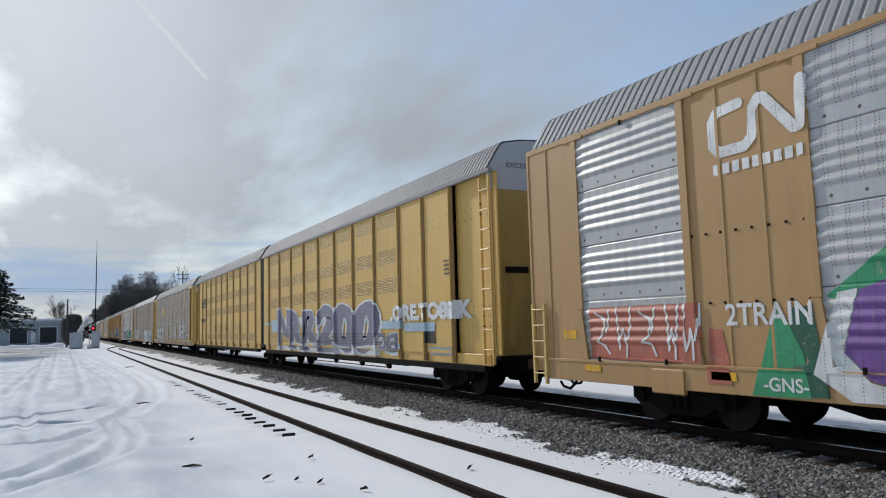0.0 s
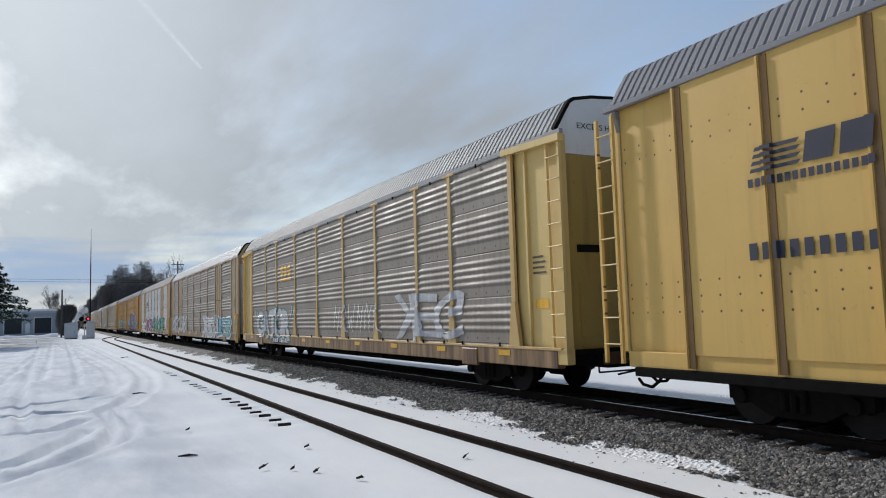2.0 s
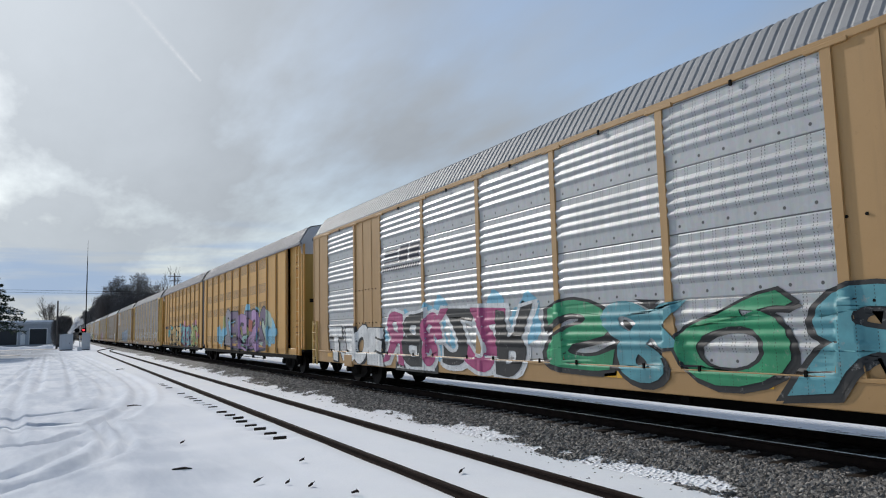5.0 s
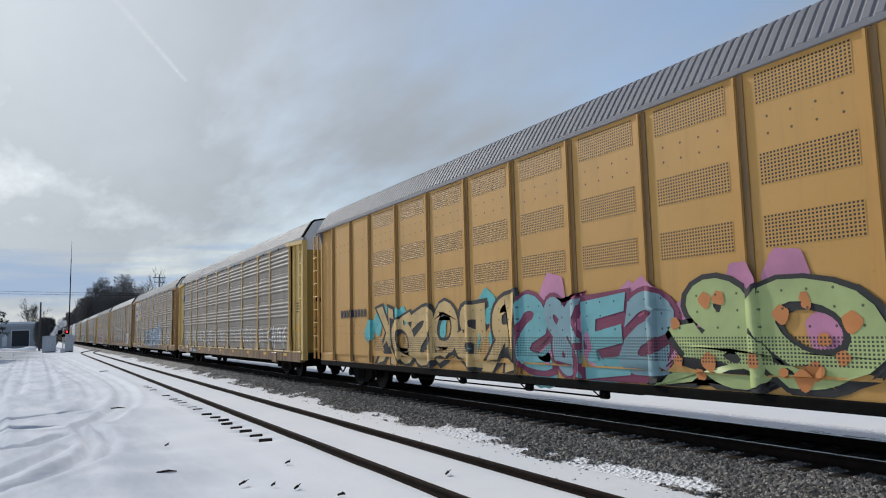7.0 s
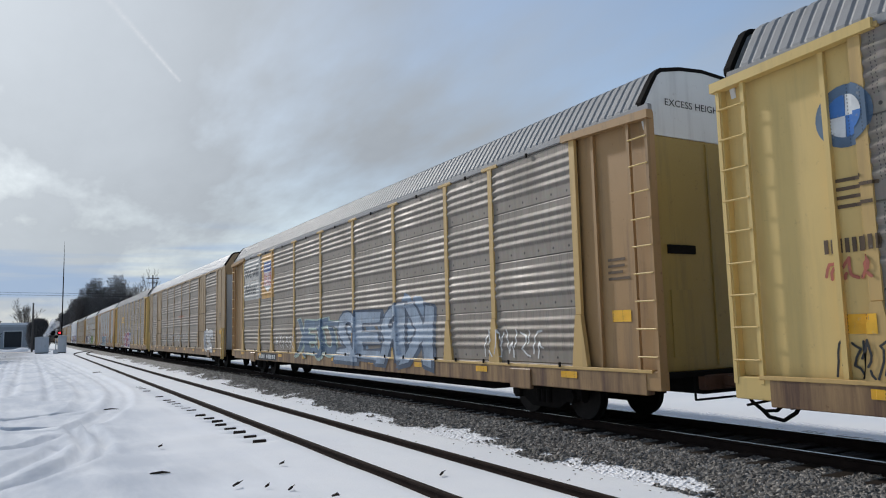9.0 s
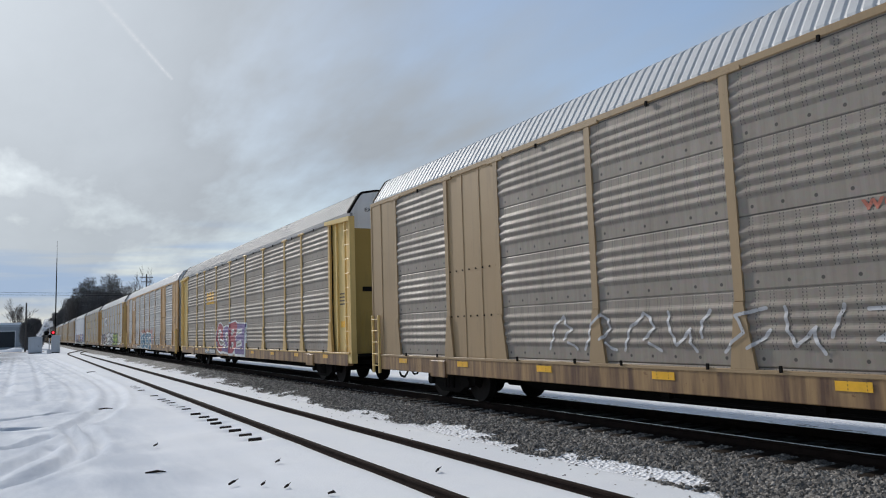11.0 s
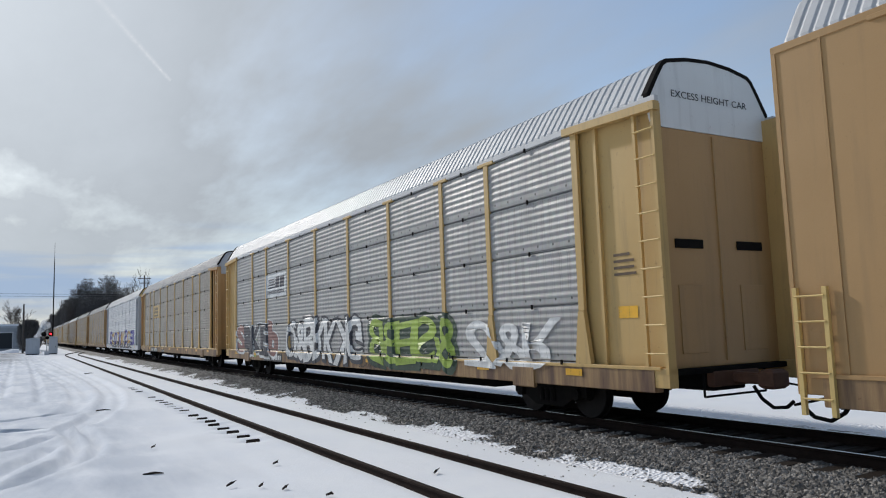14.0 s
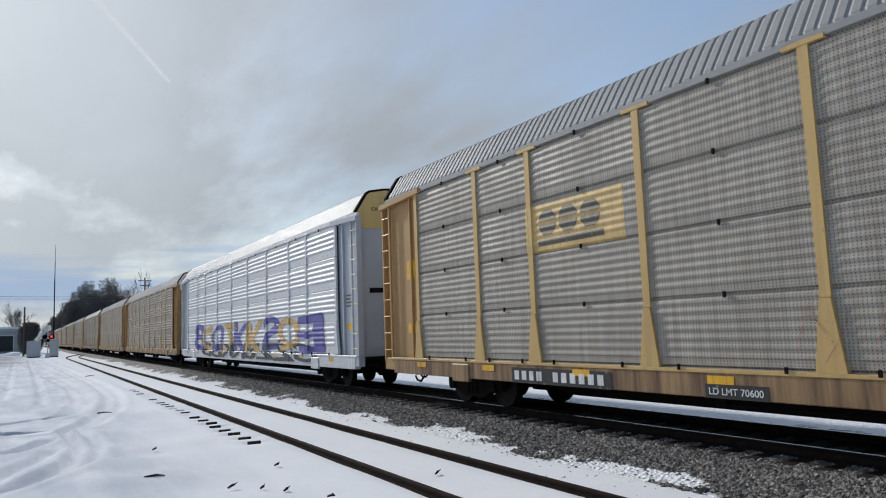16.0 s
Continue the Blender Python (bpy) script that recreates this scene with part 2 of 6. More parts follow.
def mats():
    def add(key, m):
        M[key] = m
    add("snow", material("snow", snow_mat))
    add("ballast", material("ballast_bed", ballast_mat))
    add("stone", material("ballast_stone", ballast_mat, stone=True))
    add("rail", material("rail_steel", plain, shine=0.08, base=(0.024, 0.016, 0.013), rough=0.9, metal=0.0, scale=4))
    add("railtop", material("rail_head", plain, base=(0.42, 0.41, 0.40), rough=0.28, metal=0.9, var=0.1))
    add("tie", material("tie_wood", plain, shine=0.08, base=(0.034, 0.027, 0.022), rough=0.9, scale=5, relief=0.7))
    add("yellow", material("yellow_paint", painted, base=YEL, amount=0.22, bolts=True))
    add("orange", material("orange_paint", painted, base=ORA, amount=0.22, bolts=True))
    add("tan", material("tan_paint", painted, base=TAN, amount=0.22, bolts=False))
    add("post", material("post_paint", painted, base=(0.54, 0.35, 0.125), amount=0.40))
    add("pale", material("pale_yellow_paint", painted, base=(0.64, 0.45, 0.16), amount=0.24))
    add("dirty", material("dirty_tan_paint", painted, base=(0.36, 0.21, 0.085), amount=0.7))
    add("sill", material("sill_paint", painted, base=(0.33, 0.20, 0.085), dirt=(0.10, 0.05, 0.028), amount=1.0, low=0.36))
    add("yvent", material("yellow_perforated", perforated, base=YEL))
    add("ovent", material("orange_perforated", perforated, base=ORA))
    add("zinc", material("zinc_clean", galvanised, base=(0.52, 0.53, 0.53), grime=0.25, rough=0.42, metal=0.30))
    add("zincd", material("zinc_dirty", galvanised, base=(0.31, 0.27, 0.228), grime=0.60, metal=0.12, rough=0.58))
    add("zincm", material("zinc_weathered", galvanised, base=(0.42, 0.42, 0.41), grime=0.45, metal=0.2, rough=0.5))
    add("zincf", material("zinc_fine_holes", galvanised, base=(0.42, 0.39, 0.34), grime=0.68, fine=True, metal=0.15, rough=0.55))
    add("silver", material("silver_white", galvanised, base=(0.72, 0.73, 0.74), grime=0.12, metal=0.25))
    add("greyp", material("grey_blue_paint", painted, base=(0.42, 0.44, 0.47), amount=0.2))
    add("roofg", material("roof_grey", painted, base=(0.215, 0.21, 0.22), amount=0.2, rough=0.65, metal=0.0))
    add("roofm", material("roof_dull_zinc", painted, base=(0.29, 0.288, 0.285), amount=0.25, rough=0.62, metal=0.1))
    add("roofw", material("roof_pale_zinc", painted, base=(0.54, 0.54, 0.535), amount=0.2, rough=0.55, metal=0.1))
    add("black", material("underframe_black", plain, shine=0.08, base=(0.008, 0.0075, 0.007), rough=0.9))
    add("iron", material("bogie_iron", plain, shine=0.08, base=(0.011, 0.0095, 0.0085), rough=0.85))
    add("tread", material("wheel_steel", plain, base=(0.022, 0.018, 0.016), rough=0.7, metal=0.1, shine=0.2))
    add("rust", material("rusty_steel", plain, base=(0.10, 0.045, 0.025), rough=0.8))
    add("white", material("white_paint", painted, base=(0.72, 0.72, 0.70), amount=0.25))
    # rib legs: rusty brown, darkened to stand for the shade inside the rib
    add("ribshade", material("rusty_shaded_rib_paint", painted, base=(0.26, 0.145, 0.05), amount=0.8))
    add("tandull", material("dull_tan_paint", painted, base=(0.32, 0.215, 0.11), amount=0.4))
    # end-door yellow, darkened to stand for shade on ends turned from the sun
    add("shadedoor", material("shaded_yellow_door_paint", painted, base=(0.36, 0.245, 0.06), amount=0.6))
    add("gap", material("joint_cover_rubber", plain, base=(0.02, 0.021, 0.024), rough=0.6))


mats()


def sprayed(n, sh, base, rough):
    """Spray paint: cloudy cover, and the air holes of the lowest vent band left open in it."""
    p = spot(n)
    a = n.noise(p, 1.6, 5.0)
    col = n.mix(n.ramp(a, 0.3, 0.7, 0.0, 1.0), c4([x * 0.82 for x in base]), c4([min(1, x * 1.15) for x in base]))
    s = n.add("ShaderNodeSeparateXYZ", Vector=p)
    fy = n.math("SUBTRACT", n.math("FRACT", n.math("DIVIDE", s.outputs[1], 0.054)), 0.5)
    fz = n.math("SUBTRACT", n.math("FRACT", n.math("DIVIDE", n.math("SUBTRACT", s.outputs[2], 1.20), 0.05)), 0.5)
    hole = n.ramp(n.math("MAXIMUM", n.math("ABSOLUTE", fy), n.math("ABSOLUTE", fz)), 0.25, 0.31, 1.0, 0.0)
    band = n.math("MULTIPLY", n.math("GREATER_THAN", s.outputs[2], 1.2), n.math("LESS_THAN", s.outputs[2], 1.6))
    hole, band = n.math("MULTIPLY", hole, band), rivets(n, s)
    hole = n.math("MAXIMUM", hole, band)
    band = 1.0
    n.put(sh, "Base Color", n.mix(n.math("MULTIPLY", hole, n.math("MULTIPLY", band, 0.9)), col, c4((0.02, 0.018, 0.015))))
    n.put(sh, "Roughness", rough)


def thin_cover(n, sh, base, rough):
    """Spray paint worn over zinc sheet, with the sheet's columns of small holes."""
    p = spot(n)
    a = n.noise(p, 2.0, 6.0, 0.65)
    col = n.mix(n.ramp(a, 0.35, 0.72, 0.0, 1.0), c4([min(1, x * 1.1) for x in base]), c4([x * 0.68 for x in base]))
    worn = n.ramp(n.noise(p, 7.0, 6.0, 0.7), 0.60, 0.68, 0.0, 0.6)
    col = n.mix(worn, col, c4((0.30, 0.29, 0.27)))
    s = n.add("ShaderNodeSeparateXYZ", Vector=p)
    hole = n.math("MULTIPLY", n.math("LESS_THAN", n.math("FRACT", n.math("DIVIDE", s.outputs[1], 0.235)), 0.05), n.math("LESS_THAN", n.math("FRACT", n.math("DIVIDE", s.outputs[2], 0.046)), 0.5))
    n.put(sh, "Base Color", n.mix(n.math("MULTIPLY", hole, 0.7), col, c4((0.02, 0.02, 0.02))))
    n.put(sh, "Roughness", rough)


SHEET = ["zinc"]


def spray(name, base, rough=0.55):
    """Spray paint, one material a colour and kind of sheet."""
    key = "spray_" + name + "_on_" + SHEET[0]
    if key not in M:
        M[key] = material(key, sprayed if SHEET[0] == "vents" else thin_cover, base=base, rough=rough)
    return M[key]

# ---- building helpers ----


def mesh_of(name, verts, faces, mat, mats2=(), index=None, smooth=False):
    me = bpy.data.meshes.new(name)
    me.from_pydata([tuple(v) for v in verts], [], faces)
    for m in (mat, *mats2):
        me.materials.append(m)
    if index is not None:
        me.polygons.foreach_set("material_index", index)
    if smooth:
        me.polygons.foreach_set("use_smooth", [True] * len(me.polygons))
    me.update()
    return me


def place(name, me, parent=None, at=None, label=""):
    ob = new(name, me)
    if parent is not None:
        ob.parent = parent
    if at is not None:
        ob.matrix_basis = at
    return tagged(ob, label)


class Build:
    """Collects boxes, tubes and prisms into one mesh."""

    def __init__(self):
        self.v, self.f, self.i, self.k = [], [], [], 0

    def add(self, verts, faces):
        b = len(self.v)
        self.v += [tuple(p) for p in verts]
        self.f += [tuple(b + j for j in q) for q in faces]
        self.i += [self.k] * len(faces)
        return self

    def box(self, x0, x1, y0, y1, z0, z1, e=0.006):
        """A box whose long edges are chamfered by e."""
        e = min(e, (x1 - x0) / 3, (y1 - y0) / 3, (z1 - z0) / 3)
        vs = []
        for z, g in ((z0, e), (z0 + e, 0), (z1 - e, 0), (z1, e)):
            a, b, c, d = x0 + g, x1 - g, y0 + g, y1 - g
            vs += [(a, c, z), (b, c, z), (b, d, z), (a, d, z)]
        fs = [(3, 2, 1, 0), (12, 13, 14, 15)]
        for r in range(3):
            for k in range(4):
                fs.append((4 * r + k, 4 * r + (k + 1) % 4, 4 * r + 4 + (k + 1) % 4, 4 * r + 4 + k))
        return self.add(vs, fs)

    def tube(self, a, b, r, n=6, r2=None):
        a, b = Vector(a), Vector(b)
        q = (b - a).to_track_quat("Z", "Y")
        vs, fs = [], []
        for c, rr in ((a, r), (b, r if r2 is None else r2)):
            vs += [c + q @ Vector((rr * math.cos(6.2832 * k / n), rr * math.sin(6.2832 * k / n), 0)) for k in range(n)]
        fs = [(k, (k + 1) % n, n + (k + 1) % n, n + k) for k in range(n)] + [tuple(range(n))[::-1], tuple(range(n, 2 * n))]
        return self.add(vs, fs)

    def path(self, pts, r, n=4):
        """One bent tube through all the points."""
        vs, fs = [], []
        for k, p in enumerate(pts):
            d = (pts[min(k + 1, len(pts) - 1)] - pts[max(k - 1, 0)]).to_track_quat("Z", "Y")
            vs += [p + d @ Vector((r * math.cos(6.2832 * j / n), r * math.sin(6.2832 * j / n), 0)) for j in range(n)]
            if k:
                fs += [((k - 1) * n + j, (k - 1) * n + (j + 1) % n, k * n + (j + 1) % n, k * n + j) for j in range(n)]
        return self.add(vs, fs)

    def prism(self, poly, axis, a, b):
        """A polygon in the two other axes, drawn out along axis from a to b."""
        n = len(poly)

        def put(p, s):
            return {"x": (s, p[0], p[1]), "y": (p[0], s, p[1]), "z": (p[0], p[1], s)}[axis]
        vs = [put(p, a) for p in poly] + [put(p, b) for p in poly]
        fs = [(k, (k + 1) % n, n + (k + 1) % n, n + k) for k in range(n)] + [tuple(range(n))[::-1], tuple(range(n, 2 * n))]
        return self.add(vs, fs)

    def mesh(self, name, mat, *more):
        me = mesh_of(name, self.v, self.f, mat, more, self.i)
        bm = bmesh.new()
        bm.from_mesh(me)
        bmesh.ops.recalc_face_normals(bm, faces=bm.faces)
        bm.to_mesh(me)
        bm.free()
        return me


# ---- ground, tracks ----


def lines(a, b, step):
    return list(np.arange(a, b, step))


def build_ground():
    xs = lines(-3000, -400, 400) + lines(-400, -60, 40) + lines(-60, -16, 4) + lines(-16, 8, 0.14) + lines(8, 16, 0.5) + lines(16, 60, 4) + lines(60, 400, 40) + lines(400, 3001, 400)
    ys = lines(-3000, -200, 400) + lines(-200, -20, 20) + lines(-20, 2, 1.0) + lines(2, 34, 0.16) + lines(34, 90, 0.5) + lines(90, 220, 5) + lines(220, 800, 40) + lines(800, 4801, 400)
    X, Y = np.meshgrid(np.array(xs), np.array(ys))
    rng = np.random.RandomState(4)
    Z = np.zeros_like(X)
    for k in range(26):
        L = rng.uniform(0.9, 6.0)
        a, ph = rng.uniform(0, 6.283), rng.uniform(0, 6.283)
        Z += 0.0042 * L ** 0.6 * np.sin((X * math.cos(a) + Y * math.sin(a)) * 6.283 / L + ph)
    fade = np.exp(-np.hypot(X, Y - 10) / 60) * np.where(X > 3.4, 0.1, 1.0)
    Z *= fade
    # wheel ruts that sweep in from the far drive and turn off to the left
    def rut(path, depth=0.05, width=0.13):
        depth *= 2.0
        width *= 1.25
        nonlocal Z
        fine = []
        for k in range(len(path) - 1):
            p0, p1, p2, p3 = (np.array(path[min(max(k + j, 0), len(path) - 1)], float) for j in (-1, 0, 1, 2))
            for u in np.linspace(0, 1, 7)[:-1]:
                fine.append(0.5 * (2 * p1 + (p2 - p0) * u + (2 * p0 - 5 * p1 + 4 * p2 - p3) * u * u + (3 * p1 - p0 - 3 * p2 + p3) * u ** 3))
        fine.append(np.array(path[-1], float))
        best = np.full(X.shape, 9.0)
        for a, b in zip(fine, fine[1:]):
            ab = b - a
            t = np.clip(((X - a[0]) * ab[0] + (Y - a[1]) * ab[1]) / max(ab @ ab, 1e-6), 0, 1)
            best = np.minimum(best, np.hypot(X - a[0] - t * ab[0], Y - a[1] - t * ab[1]))
        d = best / width
        Z = Z - depth * np.exp(-d * d) + 0.5 * depth * np.exp(-((d - 1.7) ** 2) * 2.5)
    sweep = [(1.9, 104), (3.1, 51), (3.3, 36), (2.9, 28.2), (2.1, 23), (1.1, 20.3), (-0.7, 19.9), (-3.5, 19)]
    inner = [(-0.7, 109), (1.6, 51), (2.1, 39.5), (2.0, 30.5), (1.4, 25.3), (0.6, 24), (-1.1, 22.9), (-4, 22)]
    loop = [(1.2, 20.3), (1.35, 17.4), (1.2, 15.6), (0.9, 14.5), (0.3, 13.4), (-0.4, 12.5), (-0.9, 11.7), (-3, 10)]
    for off in (0.0, -0.35):
        rut([(x + off, y) for x, y in sweep])
        rut([(x + off, y + off) for x, y in inner], 0.04)
        rut([(x + off, y + 0.5 * off) for x, y in loop], 0.06, 0.10)
    for path in ([(-2.3, 94), (-1.4, 40), (-1.1, 26), (-0.7, 17.5)], [(0.5, 18.4), (-0.1, 17.4), (-0.7, 17), (-2.2, 16.4)], [(0.5, 17), (0.2, 15.6), (-0.3, 14.1), (-0.9, 13.5), (-3, 12.3)],
                 [(-1.2, 100), (-0.8, 56), (-0.7, 33)], [(0.3, 107), (0.6, 46), (0.5, 29)], [(-0.9, 12.6), (-2.2, 11.6), (-4, 11)], [(-1.9, 60), (-2.1, 30), (-2.6, 16)]):
        rut(path, 0.04, 0.11)
    # snow hollows along the rails
    for rx in (4.557, 6.06):
        Z -= 0.012 * np.exp(-((X - rx) / 0.09) ** 2) * (Y < 130)
    # melted holes by the tie ends
    for k, hy in enumerate(np.arange(14.85, 44.0, 0.82)):
        hx = 4.05 + 0.05 * math.sin(k * 2.1)
        Z -= 0.13 * np.exp(-((X - hx) / 0.20) ** 2 - ((Y - hy) / 0.12) ** 2)
    Z -= 0.35 * np.clip((X - 7.3) / 0.8, 0, 1) * np.clip((14.6 - X) / 0.6, 0, 1)
    ny, nx = X.shape
    idx = np.arange(ny * nx).reshape(ny, nx)
    faces = np.stack([idx[:-1, :-1], idx[:-1, 1:], idx[1:, 1:], idx[1:, :-1]], -1).reshape(-1, 4)
    me = mesh_of("ground", np.stack([X, Y, Z], -1).reshape(-1, 3), faces.tolist(), M["snow"], smooth=True)
    tagged(new("ground", me), "snow-covered ground with curved tyre tracks", "ground", kind="structure")


def ballast_height(x):
    d = abs(x - TRACK)
    return 0.17 - 0.23 * min(max((d - 1.45) / 1.75, 0), 1.1)


def drifted(x, y):
    """How much of the bed the snow covers: 0 bare stone, 1 all snow."""
    near = (8.50 - x) / 2.0
    far = (x - 12.75) / 0.9
    patch = noise.noise(Vector((x * 1.1, y * 0.55, 3.0))) * 0.55 + noise.noise(Vector((x * 3.1, y * 1.9, 8.0))) * 0.35
    return max(near, far) + patch * (0.75 if x < 10 else 0.5)


def build_ballast():
    xs = np.concatenate([np.arange(6.7, 8.9, 0.08), np.arange(8.9, 11.4, 0.5), np.arange(11.4, 14.6, 0.2)])
    ys = np.concatenate([np.arange(-460, -20, 40), np.arange(-20, 2, 2), np.arange(2, 30, 0.12), np.arange(30, 90, 0.6), np.arange(90, 700, 20)])
    rng = np.random.RandomState(2)
    vs = [(x, y, max(ballast_height(x), -0.02 if x > 12 else -1) + rng.uniform(-1, 1) * (0.016 if drifted(x, y) < 0.4 else 0.003)) for y in ys for x in xs]
    n = len(xs)
    fs = [(r * n + c, r * n + c + 1, (r + 1) * n + c + 1, (r + 1) * n + c) for r in range(len(ys) - 1) for c in range(n - 1)]
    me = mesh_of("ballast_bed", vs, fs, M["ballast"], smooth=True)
    me.attributes.new("drift", "FLOAT", "POINT").data.foreach_set("value", [drifted(x, y) for x, y, z in vs])
    bed = new("ballast_bed", me)
    tagged(bed, "grey crushed-stone track bed with drifted snow", "ballast", kind="structure")
    # loose stones on the shoulder and between the tie ends
    V, F = [], []

    def stone(x, y, z, s):
        a = rng.uniform(0, 3.14)
        ca, sa = math.cos(a) * s, math.sin(a) * s
        b = len(V)
        j = rng.uniform(0.6, 1.35, 8)
        top = s * rng.uniform(0.35, 0.85)
        V.extend([(x + ca * j[0], y + sa * j[0], z), (x - sa * j[1], y + ca * j[1], z + 0.3 * top), (x - ca * j[2], y - sa * j[2], z), (x + sa * j[3], y - ca * j[3], z + 0.2 * top),
                  (x + ca * 0.5 * j[4], y + sa * 0.5 * j[5], z + top * j[6]), (x - ca * 0.5 * j[5], y - sa * 0.5 * j[4], z + top * j[7])])
        F.extend([(b, b + 1, b + 4), (b + 1, b + 5, b + 4), (b + 1, b + 2, b + 5), (b + 2, b + 3, b + 5), (b + 3, b + 4, b + 5), (b + 3, b, b + 4)])
    count = 62000
    X = 6.7 + 2.55 * rng.rand(count) ** 0.75
    Y = 3.0 + rng.exponential(11, count)
    for x, y in zip(X, Y):
        if y > 48 or drifted(x, y) > 0.47 + rng.uniform(-0.12, 0.10):
            continue
        if x > 8.70 and abs((y + 8.0 + 0.265) % 0.53 - 0.265) < 0.125:
            continue
        s = rng.uniform(0.018, 0.048)
        stone(x, y, ballast_height(x) + s * 0.25, s)
    # a few stones that lie on the snow
    for k in range(500):
        x, y = 7.9 - abs(rng.normal(0, 0.6)), 4.0 + rng.exponential(10)
        if x < 6.45 or y > 45:
            continue
        s = rng.uniform(0.010, 0.028)
        stone(x, y, max(ballast_height(x), 0.0) + s * 0.1, s)
    st = place("loose_stones", mesh_of("loose_stones", V, F, M["stone"]), bed)
    st["kind"] = "stuff"


RAIL_PROFILE = [(-0.070, 0.0), (0.070, 0.0), (0.066, 0.016), (0.012, 0.034), (0.010, 0.118), (0.034, 0.132), (0.036, 0.158), (0.028, 0.166), (-0.028, 0.166),
                (-0.036, 0.158), (-0.034, 0.132), (-0.010, 0.118), (-0.012, 0.034), (-0.066, 0.016)]


def rail(name, path, top, label, shiny):
    """A rail along a path of (x, y), its head's top at the height top."""
    n = len(RAIL_PROFILE)
    vs, fs, ix = [], [], []
    for k, (x, y) in enumerate(path):
        a, b = path[max(k - 1, 0)], path[min(k + 1, len(path) - 1)]
        d = Vector((b[0] - a[0], b[1] - a[1])).normalized()
        vs += [(x + p * d.y, y - p * d.x, top - 0.166 + q) for p, q in RAIL_PROFILE]
        if k:
            for j in range(n):
                fs.append(((k - 1) * n + j, (k - 1) * n + (j + 1) % n, k * n + (j + 1) % n, k * n + j))
                ix.append(1 if j == 7 else 0)
    ob = new(name, mesh_of(name, vs, fs, M["rail"], (M["railtop"] if shiny else M["rail"],), ix))
    return tagged(ob, label, "rail", "rails", "structure")


def build_tracks():
    for side in (-0.753, 0.753):
        rail("main_rail", [(TRACK + side, y) for y in (-460, -60, 20, 60, 150, 400, 700)], RAIL, "steel rail of the main line, polished on top", True)
    for off in (4.557, 6.06):
        path = [(off, y) for y in (-30, 0, 20, 40, 60, 80, 104)]
        for k in range(1, 25):
            u = k / 24
            s = u * u * (3 - 2 * u)
            path.append((off + s * (TRACK - 5.31), 104 + 46 * u))
        rail("siding_rail", path, 0.12, "dark rusty siding rail deep in snow", False)
    # ties: each one under the main line near the camera, the rest joined
    rng = random.Random(8)
    b = Build().box(-1.42, 1.38, -0.115, 0.115, -0.14, 0.0, 0.015)
    me = b.mesh("tie", M["tie"])
    bed = bpy.data.objects["ballast_bed"]
    far = Build()
    y = -8.0
    while y < 240:
        x, z = TRACK + rng.uniform(-0.05, 0.05), RAIL - 0.166 + 0.022 + rng.uniform(-0.008, 0.008)
        if y < 90:
            place("tie", me, bed, pose(x, y, z, 0, 0, rng.uniform(-1.2, 1.2)))
        else:
            far.box(x - 1.3, x + 1.3, y - 0.115, y + 0.115, z - 0.14, z, 0.01)
        y += 0.53
    stub = Build().box(-0.13, 0.13, -0.03, 0.03, -0.2, 0.0, 0.01).mesh("tie_end", M["tie"])
    siding = bpy.data.objects["siding_rail"]
    for k in range(26):
        low = 0.0 if k < 8 else rng.choice((-0.03, -0.05, -0.012))
        place("tie_end", stub, siding, pose(4.03 + rng.uniform(-0.05, 0.06), 14.85 + 0.82 * k, 0.02 + low + rng.uniform(-0.012, 0.008), 0, 0, rng.uniform(-5, 5)))
    rest = place("far_ties", far.mesh("far_ties", M["tie"]), bed)
    rest["kind"] = "stuff"


def build_twigs():
    """Fallen twigs and clods on the snow."""
    rng = random.Random(15)
    spots = [(2.58, 10.69, 0.2), (2.07, 23.85, 0.42), (3.46, 49.6, 0.6), (1.78, 12.25, 0.3), (3.13, 9.95, 0.12), (3.49, 9.17, 0.1), (2.9, 10.3, 0.07), (3.6, 11.9, 0.1), (2.2, 15.2, 0.1), (5.3, 9.6, 0.14)]
    for x, y, size in spots:
        b = Build()
        a = rng.uniform(-0.5, 0.9)
        d = Vector((math.cos(a), math.sin(a), 0)) * size / 2
        p = [Vector((0, 0, 0.03)) - d, Vector((0.02, -0.01, 0.05)), Vector((0, 0, 0.035)) + d]
        b.tube(p[0], p[1], 0.012 + size * 0.02, 5, 0.02)
        b.tube(p[1], p[2], 0.02, 5, 0.008)
        b.tube(p[1], p[1] + Vector((d.y, -d.x, 0.05)) * 0.7, 0.010, 4, 0.004)
        t = tagged(new("twig", b.mesh("twig", M["tie"])), "dark fallen twig lying on the snow", "twig", "twigs on the snow")
        t.matrix_basis = pose(x, y, 0.0)


build_ground()
build_twigs()
build_ballast()
build_tracks()

# ---- the train ----
HALF = 1.50                    # half the width of a car
EAVE, SILL_TOP = 5.34, 1.05
PROFILE = [(1.50, 5.34), (1.50, 5.42), (1.40, 5.58), (1.25, 5.82), (1.12, 6.01), (1.02, 6.08), (0.55, 6.17), (0.0, 6.21)]
BODY = 28.2
DEEP = 0.36                    # foot of the deep centre sill over the rails


def bays_of(far, near):
    """Bay widths from a car's far end: three at each end, five equal ones between."""
    mid = (BODY - sum(far) - sum(near)) / 5
    return [*far, *[mid] * 5, *near[::-1]]




